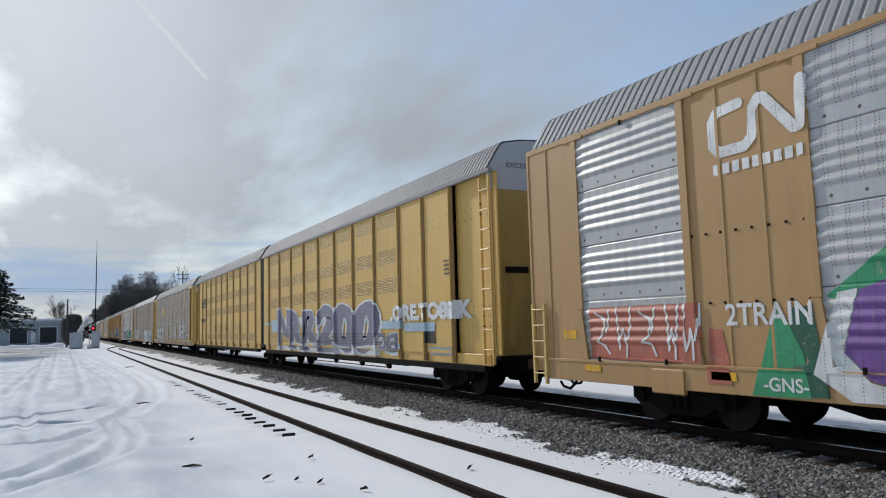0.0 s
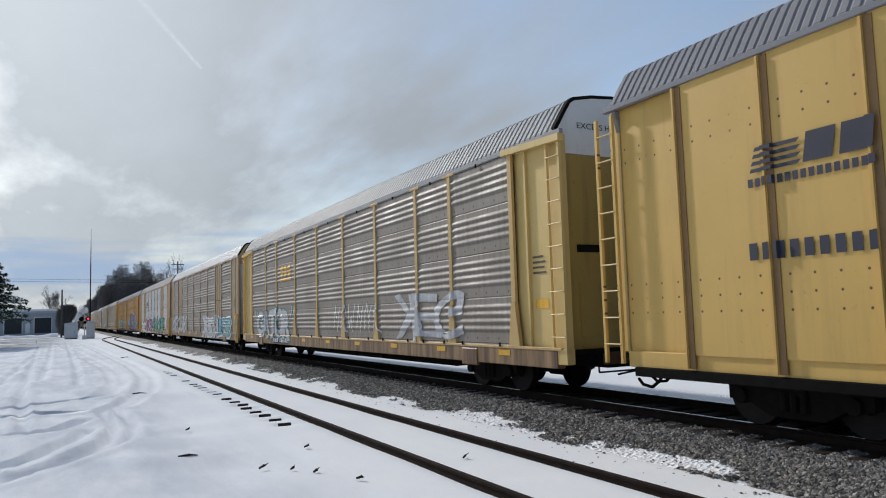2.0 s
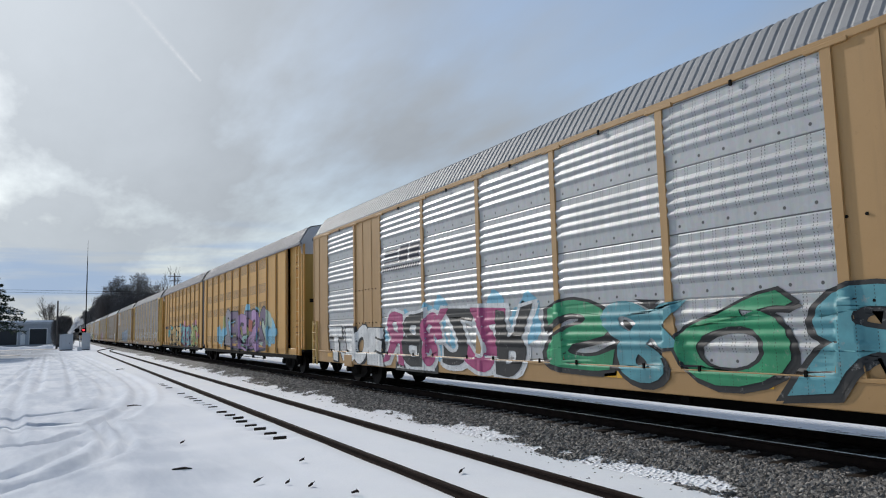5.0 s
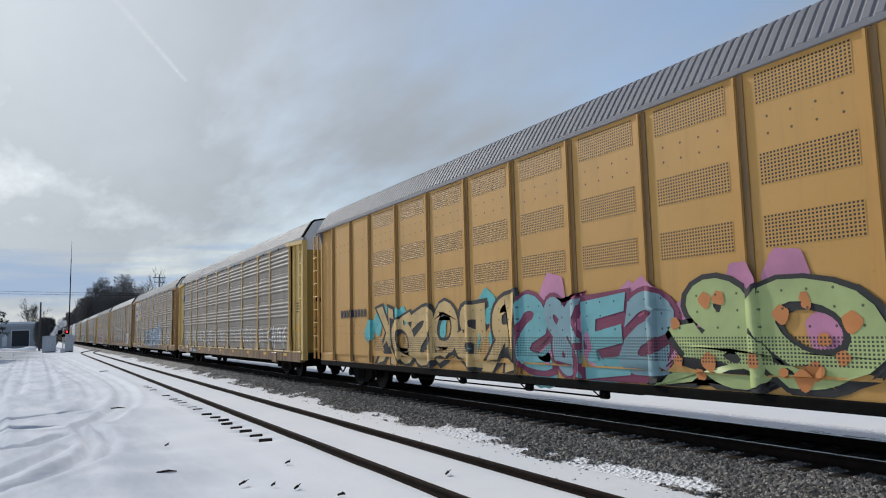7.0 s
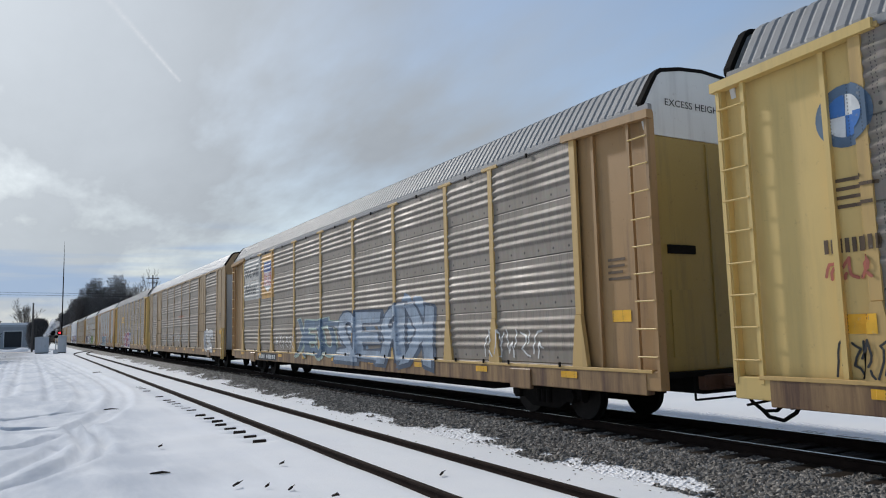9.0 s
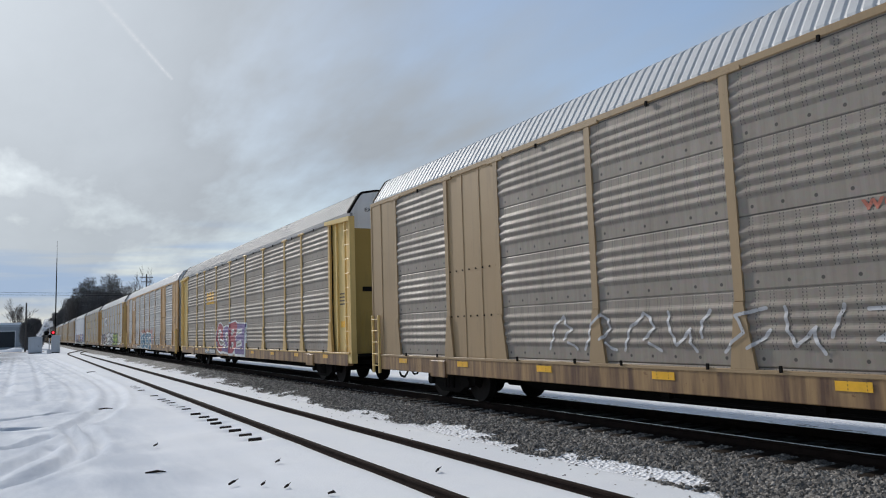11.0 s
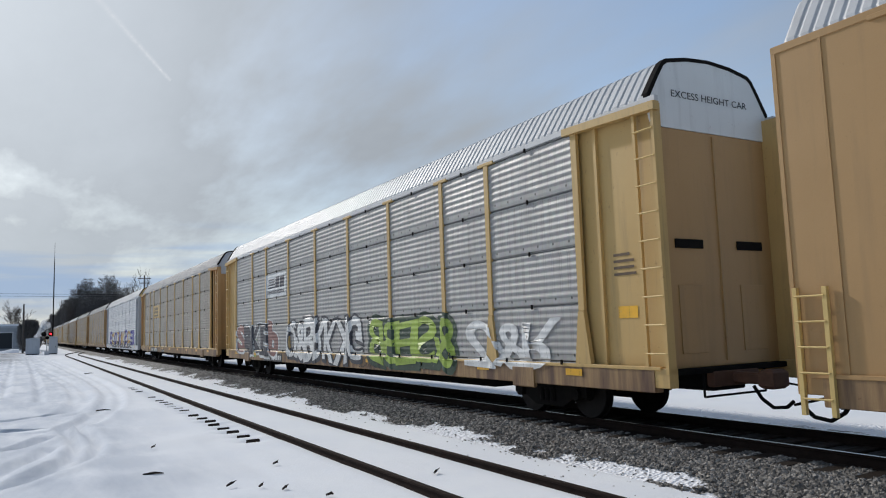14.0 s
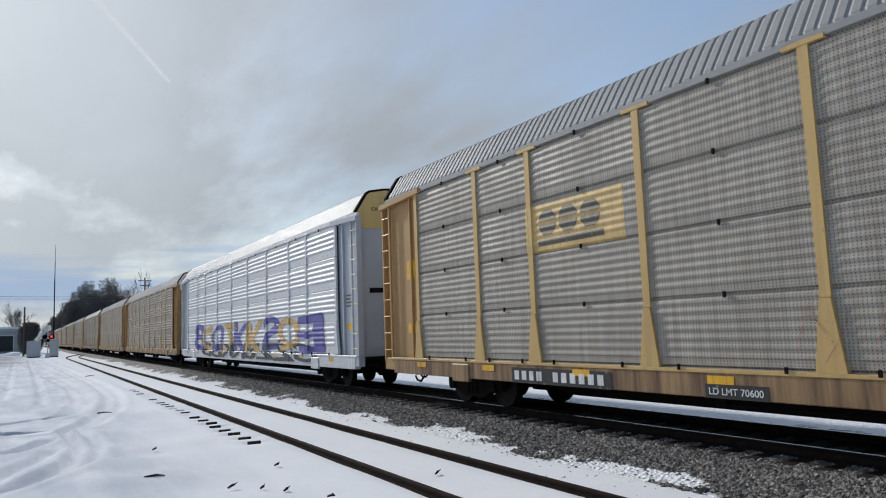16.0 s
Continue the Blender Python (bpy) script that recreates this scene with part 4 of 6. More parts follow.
def vented_car(name, label, length, style, near_end, far_end):
    """A unit of the two-part cars: smooth painted sheets with four bands of air holes in each bay, deep ribs between."""
    car = new(name)
    tagged(car, label, "railcar", "autorack cars of the train")
    lad = [1.75, 1.60, 1.50] if far_end else [2.0, 1.65, 1.65]
    n, joint = 8, 1.05 if far_end else 1.15
    bays = lad + [(length - sum(lad) - joint) / n] * n + [joint]
    if not far_end:
        bays = bays[::-1]
    holed = range(3, 3 + n) if far_end else range(1, 1 + n)
    places = [sum(bays[:k + 1]) for k in range(len(bays) - 1)]
    PAINTED.append((car, length, places, "flat", 0.066, [(0.0, bays[0], -0.126)] if far_end else [(length - bays[-1], length, -0.126)]))
    paint, vent = style["paint"], style["vent"]
    bands = ((4.80, 5.25), (3.66, 4.11), (2.79, 3.24), (1.20, 1.60))
    for turn, near in both_sides():
        y = length / 2
        for k, w in enumerate(bays):
            mid = y - w / 2
            at = turn @ pose(-HALF, mid, 0)
            recess = 0.14 if (k == 0 and far_end or k == len(bays) - 1 and near_end) else 0.0
            place("side_panel", panel_mesh(w, "flat", paint), car, at @ pose(recess, 0, 0))
            if k in holed:
                for z0, z1 in bands:
                    def plate():
                        b = Build()
                        b.box(-0.004, 0.0, -0.702, 0.702, 0, z1 - z0, 0.001)
                        return b.mesh("vent", M[vent])
                    place("vent", cached(("vent", vent, round(z1 - z0, 2)), plate), car, at @ pose(0, 0, z0))
            y -= w
            if k < len(bays) - 1:
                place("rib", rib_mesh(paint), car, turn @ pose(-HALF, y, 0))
        def sill_():
            b = Build()
            b.box(-HALF + 0.035, -HALF + 0.12, -length / 2 + 0.3, length / 2 - 0.3, 0.80, SILL_TOP + 0.02, 0.012)
            return b.mesh("side_sill", M[paint])
        place("side_sill", cached(("vsill", paint, round(length, 2)), sill_), car, turn)
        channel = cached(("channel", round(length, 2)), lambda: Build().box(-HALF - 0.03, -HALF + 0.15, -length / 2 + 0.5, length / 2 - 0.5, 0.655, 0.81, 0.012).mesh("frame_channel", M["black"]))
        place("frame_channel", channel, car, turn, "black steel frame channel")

        def eave_():
            return Build().box(-HALF - 0.05, -HALF + 0.06, -length / 2, length / 2, EAVE - 0.03, EAVE + 0.06, 0.01).mesh("eave_rail", M["roofg"])
        place("eave_rail", cached(("eave", "v", round(length, 2)), eave_), car, turn)
        for s, on in ((1, far_end), (-1, near_end)):
            if on:
                lad = place("ladder", ladder_mesh(paint, 0.85, EAVE - 0.1), car, turn @ pose(-HALF - 0.02, s * (length / 2 - (0.0 if s > 0 else 0.28)), 0))
                rungs(lad, 9, 0.95, EAVE - 0.2, 0.42, "pale")
    place("roof", roof_mesh(length - 0.3, "roofg", 0.172), car)
    for s, on in ((1, far_end), (-1, near_end)):
        turn = pose(0, 0, 0, 0, 0, 0 if s < 0 else 180)
        at = turn @ pose(0, -length / 2 + 0.22, 0)
        if on:
            door_trim(place("end_door", end_mesh(style["door"]), car, at), style["door"])
            place("end_cap", cap_mesh("greyp" if s < 0 else "roofg"), car, at)
            coupler(car, s * (length / 2 - 0.05), 180 if s < 0 else 0)
        else:
            def gaiter():
                b = Build()
                prof = PROFILE + [(-x, z) for x, z in PROFILE[-2::-1]]
                for j in range(4):
                    g = 0.985 if j % 2 == 0 else 0.955
                    poly = [(x * g, z - 0.05) for x, z in prof] + [(-1.46 * g, 0.9), (1.46 * g, 0.9)]
                    b.prism(poly, "y", -0.48 + j * 0.16, -0.32 + j * 0.16)
                return b.mesh("joint_cover", M["gap"])
            place("joint_cover", cached("gaiter", gaiter), car, at @ pose(0, -0.18, 0))
        if on or near_end:
            bogie(car, s * (length / 2 - ((2.9 if near_end else 3.2) if on else -0.42)))
    underframe(car, length, 0.60)
    return car

# ---- paint, lettering and logos on the cars' sides ----
PAINTED = []           # (car, length, post places from the far end, sheet kind, post depth)


def front(info, d, z):
    """How far the side stands out at d metres from the car's far end and the height z."""
    car, length, posts, kind, deep, flats = info
    near = min(abs(d - p) for p in posts)
    if near < 0.085:
        return HALF + deep + (0.024 if kind != "flat" and z < 2.02 else 0.004)
    if kind != "flat" and SILL_TOP < z < 2.02 and near < 0.10 + 0.13 * (2.0 - z) / 0.95:
        return HALF + deep + 0.024
    for a, b, out in flats:
        if a < d < b and z > SILL_TOP:
            return HALF + out
    if z < SILL_TOP:
        return HALF + (0.064 if z > SILL_TOP - 0.045 else 0.052) if kind != "flat" else HALF - 0.030
    return HALF + ridge(z, kind) + (0.014 if kind == "flat" else 0.003)


def decal(info, bm, mat, level, name, label=""):
    """Lays a flat shape, drawn in (distance from the far end, height), over the ribs and ridges of a car's side."""
    car, length, posts, kind, deep, flats = info
    zs = [v.co.y for v in bm.verts]
    ds = [v.co.x for v in bm.verts]
    cuts = [SILL_TOP, SILL_TOP - 0.045]
    if kind != "flat":
        cuts += list(np.arange(max(min(zs), SILL_TOP) + 0.012, max(zs), 0.0265))
    for z in cuts:
        if min(zs) < z < max(zs):
            bmesh.ops.bisect_plane(bm, geom=bm.verts[:] + bm.edges[:] + bm.faces[:], plane_co=(0, z, 0), plane_no=(0, 1, 0))
    for p in posts:
        for d in (p - 0.22, p - 0.17, p - 0.13, p - 0.09, p - 0.08, p + 0.08, p + 0.09, p + 0.13, p + 0.17, p + 0.22):
            if min(ds) < d < max(ds):
                bmesh.ops.bisect_plane(bm, geom=bm.verts[:] + bm.edges[:] + bm.faces[:], plane_co=(d, 0, 0), plane_no=(1, 0, 0))
    for v in bm.verts:
        d, z, lift = v.co
        v.co = (-front(info, d, z) - 0.0022 * level - lift, length / 2 - d, z)
    me = bpy.data.meshes.new(name)
    bm.to_mesh(me)
    bm.free()
    me.materials.append(mat)
    return place(name, me, car, None, label)


def ribbon(bm, pts, w, lift=0.0):
    """A painted stroke of the width w with round ends."""
    pts = [Vector(p) for p in pts]
    for a, b in zip(pts, pts[1:]):
        t = (b - a).normalized()
        n = Vector((-t.y, t.x)) * w / 2
        ring = []
        for k in range(7):
            u = -math.pi / 2 + math.pi * k / 6
            ring.append(b + t * math.cos(u) * w / 2 + n * math.sin(u))
        for k in range(7):
            u = math.pi / 2 + math.pi * k / 6
            ring.append(a + t * math.cos(u) * w / 2 + n * math.sin(u))
        bm.faces.new([bm.verts.new((p.x, p.y, lift)) for p in ring])
        lift += 0.0006


def blot(bm, x, y, r, rng, lift=0.0, stretch=1.0):
    k0 = rng.uniform(0, 6)
    bm.faces.new([bm.verts.new((x + stretch * r * (1 + 0.13 * math.sin(3 * a + k0)) * math.cos(a), y + r * (1 + 0.13 * math.cos(4 * a + k0)) * math.sin(a), lift))
                  for a in [6.2832 * k / 16 for k in range(16)]])


GLYPHS = [
    [[(0, 0.1), (0.25, 1), (0.6, 0.5)], [(0.55, 0.0), (0.9, 0.9)]],
    [[(0.1, 0.9), (0.75, 0.75), (0.2, 0.3), (0.95, 0.05)], [(0.8, 0.5), (1.0, 0.95)]],
    [[(0.0, 0.0), (0.2, 0.65), (0.6, 1.0), (0.85, 0.6), (0.55, 0.3)], [(0.7, 0.2), (1.0, 0.0)]],
    [[(0.15, 0.3), (0.05, 0.85), (0.5, 0.95), (0.6, 0.4), (0.95, 0.25), (0.9, 0.9)]],
    [[(0.9, 1.0), (0.3, 0.85), (0.45, 0.45), (0.0, 0.0)], [(0.5, 0.1), (0.95, 0.5)]],
    [[(0, 0.55), (0.45, 1), (0.5, 0.2), (1, 0.0)], [(0.2, 0.25), (0.1, 0.0)]],
    [[(0, 1), (0.15, 0.15), (0.5, 0.55), (0.62, 0.0)], [(0.75, 0.35), (1, 1)]],
    [[(0.05, 0.15), (0.3, 0.75), (0.95, 0.95)], [(0.45, 0.0), (0.6, 0.55), (1.0, 0.35)]],
]


def wild(info, d0, d1, z0, z1, n, fill, edge, seed, cloud=None, fat=0.30, second=None, edge_w=0.09, label=""):
    """A row of n fat shapes like sprayed letters that cannot be read, with an edge line and a cloud behind."""
    rng = random.Random(seed)
    if cloud is not None:
        for k in range(n * 4):
            bm = bmesh.new()
            blot(bm, rng.uniform(d0, d1), rng.uniform(z0 + 0.45, z1), rng.uniform(0.22, 0.42), rng, 0.0005 * (k % 6))
            decal(info, bm, cloud, 0, "graffiti", "cloud of spray paint behind letters")
    signs = [(rng.choice("RKEGSQB2&"), rng.choice(((-1, 1), (1, -1)))) for k in range(n)]
    letters(info, signs, d0, d1, z0, z1, [fill] if second is None else [fill, second], edge, rng, 0.045 * fat + 0.012, 0.26 * edge_w + 0.010, label)


def letters(info, signs, d0, d1, z0, z1, fills, edge, rng, bold, rim, label="", shift=True):
    """Fat sprayed letters side by side, each with its edge and its dropped shade; signs: (character, flips)."""
    cell = (d1 - d0) / len(signs)
    for k, (ch, flip) in enumerate(signs):
        tilt, drop, grow = rng.uniform(-0.12, 0.16), rng.uniform(0.0, 0.08), rng.uniform(0.98, 1.12)
        a, b = d0 + cell * (k - 0.04), d0 + cell * (k + 1.04)
        lo, hi = z0 + (z1 - z0) * drop, z1 - (z1 - z0) * rng.uniform(0.0, 0.09)
        box = None
        jobs = [(bold, fills[k % len(fills)], 6 + k % 3, "graffiti_letter", 0.0)]
        if edge is not None:
            jobs.append((bold + rim, edge, 3 + 0.4 * (k % 3), "graffiti_edge", 0.0))
            if shift:
                jobs.append((bold + rim * 0.8, edge, 2 + 0.3 * (k % 3), "graffiti_shade", 0.06))
        for off, mat, level, name, move in jobs:
            me = letter_mesh(ch, off)
            bm = bmesh.new()
            bm.from_mesh(me)
            bpy.data.meshes.remove(me)
            if box is None:
                xs, ys = [v.co.x for v in bm.verts], [v.co.y for v in bm.verts]
                box = min(xs), max(xs), min(ys), max(ys)
            for v in bm.verts:
                u, w = (v.co.x - box[0]) / (box[1] - box[0]), (v.co.y - box[2]) / (box[3] - box[2])
                u, w = (u if flip[0] > 0 else 1 - u), (w if flip[1] > 0 else 1 - w)
                u = 0.5 + (u - 0.5) * grow + tilt * (w - 0.5) + 0.05 * math.sin(5 * w + k)
                w = w + 0.05 * math.sin(4 * u + 2 * k)
                v.co = (a + (b - a) * u + move, max(lo + (hi - lo) * w - move, 0.825 if info[3] == "flat" else 0.68), 0)
            if flip[0] * flip[1] > 0:
                bmesh.ops.reverse_faces(bm, faces=bm.faces)
            decal(info, bm, mat, level, name, label if name == "graffiti_edge" else "")


def scrawl(info, d0, d1, z0, z1, mat, seed, w=0.035, n=5):
    rng = random.Random(seed)
    cell = (d1 - d0) / n
    for k in range(n):
        bm = bmesh.new()
        for path in GLYPHS[rng.randrange(len(GLYPHS))]:
            fine = []
            for a, b in zip(path, path[1:]):
                fine += [a, ((a[0] + b[0]) / 2 + rng.uniform(-0.14, 0.14), (a[1] + b[1]) / 2 + rng.uniform(-0.1, 0.1))]
            fine.append(path[-1])
            ribbon(bm, [(d0 + cell * (k + 0.1 + 0.8 * u), z0 + (z1 - z0) * v) for u, v in fine], w, 0.0008 * (k % 3))
        decal(info, bm, mat, 4, "graffiti", "thin sprayed scrawl")


def letter_mesh(text, bold=0.0, spacing=1.0):
    cu = bpy.data.curves.new("lettering", "FONT")
    cu.body, cu.offset, cu.space_character = text, bold, spacing
    cu.resolution_u = 4
    ob = bpy.data.objects.new("lettering", cu)
    me = bpy.data.meshes.new_from_object(ob)
    bpy.data.objects.remove(ob)
    bpy.data.curves.remove(cu)
    return me


def words(info, text, d0, d1, z0, z1, mat, level=2, bold=0.0, name="lettering", label="", slope=0.0, wave=0.0):
    """Text that fills the box from d0 to d1 and z0 to z1 on a car's side."""
    me = letter_mesh(text, bold)
    bm = bmesh.new()
    bm.from_mesh(me)
    bpy.data.meshes.remove(me)
    xs = [v.co.x for v in bm.verts]
    ys = [v.co.y for v in bm.verts]
    for v in bm.verts:
        u, q = (v.co.x - min(xs)) / (max(xs) - min(xs)), (v.co.y - min(ys)) / (max(ys) - min(ys))
        v.co = (d0 + (d1 - d0) * u + wave * 0.25 * math.sin(q * 5 + u * 9), z0 + (z1 - z0) * q + slope * u + wave * math.sin(u * 17), 0)
    return decal(info, bm, mat, level, name, label)


def shape(info, polys, mat, level=2, name="logo", label=""):
    bm = bmesh.new()
    for k, poly in enumerate(polys):
        bm.faces.new([bm.verts.new((x, z, 0.0004 * (k % 3))) for x, z in poly])
    return decal(info, bm, mat, level, name, label)


def bars(info, d0, d1, z0, z1, n, mat, level=3, name="number_bar", fill=0.62):
    step = (d1 - d0) / n
    for k in range(n):
        shape(info, [rect(d0 + k * step, d0 + k * step + fill * step, z0, z1)], mat, level, name)


def rect(d0, d1, z0, z1):
    return [(d0, z0), (d1, z0), (d1, z1), (d0, z1)]


def disc(d, z, r, a0=0, a1=360, n=28):
    return [(d + r * math.cos(radians(a0 + (a1 - a0) * k / n)), z + r * math.sin(radians(a0 + (a1 - a0) * k / n))) for k in range(n + (a1 - a0 < 360))]


def number_plate(info, d0, d1, z0, z1, letters, digits):
    """A black panel on the sill with white bars for the car's mark and number."""
    shape(info, [rect(d0 - 0.1, d1 + 0.1, z0 - 0.06, z1 + 0.06)], spray("black", (0.02, 0.02, 0.02)), 1, "mark_panel")
    m = spray("white", (0.72, 0.72, 0.70))
    w = (d1 - d0) / (letters + digits + 1)
    bars(info, d0, d0 + w * letters, z0, z1, letters, m, 3, "mark_bar")
    bars(info, d1 - w * digits, d1, z0, z1, digits, m, 3, "number_bar")


def ribbon_logo(info, d, z, h):
    """A white ribbon logo: one band that bends like a hook and a zigzag."""
    w = 0.17 * h / 0.75
    bm = bmesh.new()
    s = h / 0.75
    pts = [(0.55, 0.70), (0.12, 0.66), (0.02, 0.52), (0.02, 0.14), (0.14, 0.02), (0.62, 0.02), (0.76, 0.14), (0.80, 0.56), (0.90, 0.68), (1.0, 0.66), (1.46, 0.10), (1.58, 0.10), (1.64, 0.74)]
    ribbon(bm, [(d + x * s, z + y * s) for x, y in pts], w)
    decal(info, bm, spray("logo_white", (0.78, 0.77, 0.74)), 2, "logo", "white bent-ribbon logo")
    bars(info, d, d + 1.66 * s, z - 0.33 * s, z - 0.16 * s, 9, spray("logo_white", (0.78, 0.77, 0.74)), 3, "logo_line", 0.7)


def stripe_logo(info, d0, d1, z0, z1, mat):
    """A dark logo of speed stripes beside a leaning block, with a line below."""
    h, w = z1 - z0, d1 - d0
    polys = []
    for k in range(4):
        a = z0 + h * (0.34 + 0.165 * k)
        polys.append([(d0 + w * (0.02 + 0.015 * k), a), (d0 + w * 0.42, a), (d0 + w * 0.45, a + h * 0.09), (d0 + w * (0.035 + 0.015 * k), a + h * 0.09)])
    polys.append([(d0 + w * 0.46, z0 + h * 0.34), (d0 + w * 0.68, z0 + h * 0.34), (d0 + w * 0.72, z1), (d0 + w * 0.50, z1)])
    polys.append([(d0 + w * 0.73, z0 + h * 0.34), (d0 + w * 0.97, z0 + h * 0.34), (d0 + w * 1.0, z1), (d0 + w * 0.76, z1)])
    shape(info, polys, mat, 3, "logo", "dark logo of stripes and blocks")
    bars(info, d0, d1, z0, z0 + h * 0.2, 16, mat, 3, "logo_line", 0.7)


def block_logo(info, d0, d1, z0, z1, mat, label):
    """Three heavy split blocks over a bar."""
    w, h = (d1 - d0), z1 - z0
    polys = []
    lo, hi = z0 + h * 0.30, z1
    m, q = (lo + hi) / 2, (hi - lo) * 0.13
    for k in range(3):
        a = d0 + w * (0.02 + 0.33 * k)
        b = a + w * 0.28
        e = 0.25 * (b - a)
        polys.append([(a + e, lo), (b - e, lo), (b, lo + e), (b, m - q * 0.5), (a, m - q * 0.5), (a, lo + e)])
        polys.append([(a, m + q * 0.5), (b, m + q * 0.5), (b, hi - e), (b - e, hi), (a + e, hi), (a, hi - e)])
    polys.append(rect(d0, d1, z0, z0 + h * 0.18))
    shape(info, polys, mat, 3, "logo", label)


def shield_logo(info, d0, d1, z0, z1):
    w, h = d1 - d0, z1 - z0
    white, red, blue = spray("logo_white", (0.78, 0.77, 0.74)), spray("logo_red", (0.50, 0.06, 0.07)), spray("logo_blue", (0.06, 0.12, 0.36))
    out = [(0.05, 0.98), (0.5, 1.0), (0.95, 0.98), (1.0, 0.55), (0.92, 0.2), (0.5, 0.0), (0.08, 0.2), (0.0, 0.55)]
    shape(info, [[(d0 + w * x, z0 + h * y) for x, y in out[::-1]]], white, 2, "logo", "shield logo in red, white and blue")
    shape(info, [rect(d0 + w * (0.06 + 0.14 * k), d0 + w * (0.12 + 0.14 * k), z0 + h * 0.2, z0 + h * 0.62) for k in range(7)], red, 4, "logo_stripes")
    shape(info, [rect(d0 + w * 0.05, d0 + w * 0.95, z0 + h * 0.66, z0 + h * 0.95)], blue, 4, "logo_field")
    bars(info, d0 + w * 0.2, d0 + w * 0.8, z0 + h * 0.83, z0 + h * 0.90, 5, white, 6, "logo_line")
    bars(info, d0 + w * 0.15, d0 + w * 0.85, z0 + h * 0.71, z0 + h * 0.78, 7, white, 6, "logo_line")


def stencils(info, d, z, n, w, mat, seed):
    """Lines of small stencilled data too fine to read."""
    rng = random.Random(seed)
    shape(info, [rect(d, d + w * rng.uniform(0.6, 1.0), z - 0.11 * k, z - 0.11 * k + 0.045) for k in range(n)], mat, 3, "stencil_lines")


def reflectors(info):
    m = spray("reflector_yellow", (0.80, 0.42, 0.02), 0.3)
    for k in range(9):
        d = 1.7 + k * 3.0
        shape(info, [rect(d, d + 0.46, 0.86, 0.98)], m, 2, "reflector", "")


def end_words(car, length):
    """The warning on the white top of the end that faces the camera."""
    me = letter_mesh("EXCESS HEIGHT CAR", 0.004)
    bm = bmesh.new()
    bm.from_mesh(me)
    bpy.data.meshes.remove(me)
    xs = [v.co.x for v in bm.verts]
    for v in bm.verts:
        u = (v.co.x - min(xs)) / (max(xs) - min(xs))
        v.co = (-0.95 + 1.9 * u, -length / 2 + 0.22 - 0.056, 5.48 + 0.17 * v.co.y)
    out = bpy.data.meshes.new("lettering")
    bm.to_mesh(out)
    bm.free()
    out.materials.append(spray("black", (0.02, 0.02, 0.02)))
    place("lettering", out, car)


def sprayed_words(info, text, d0, d1, z0, z1, fill, edge, fat=0.06):
    letters(info, [(c, (1, 1)) for c in text], d0, d1, z0, z1, [fill], edge, random.Random(len(text)), fat, 0.03, "bubble letters sprayed over the ribs")


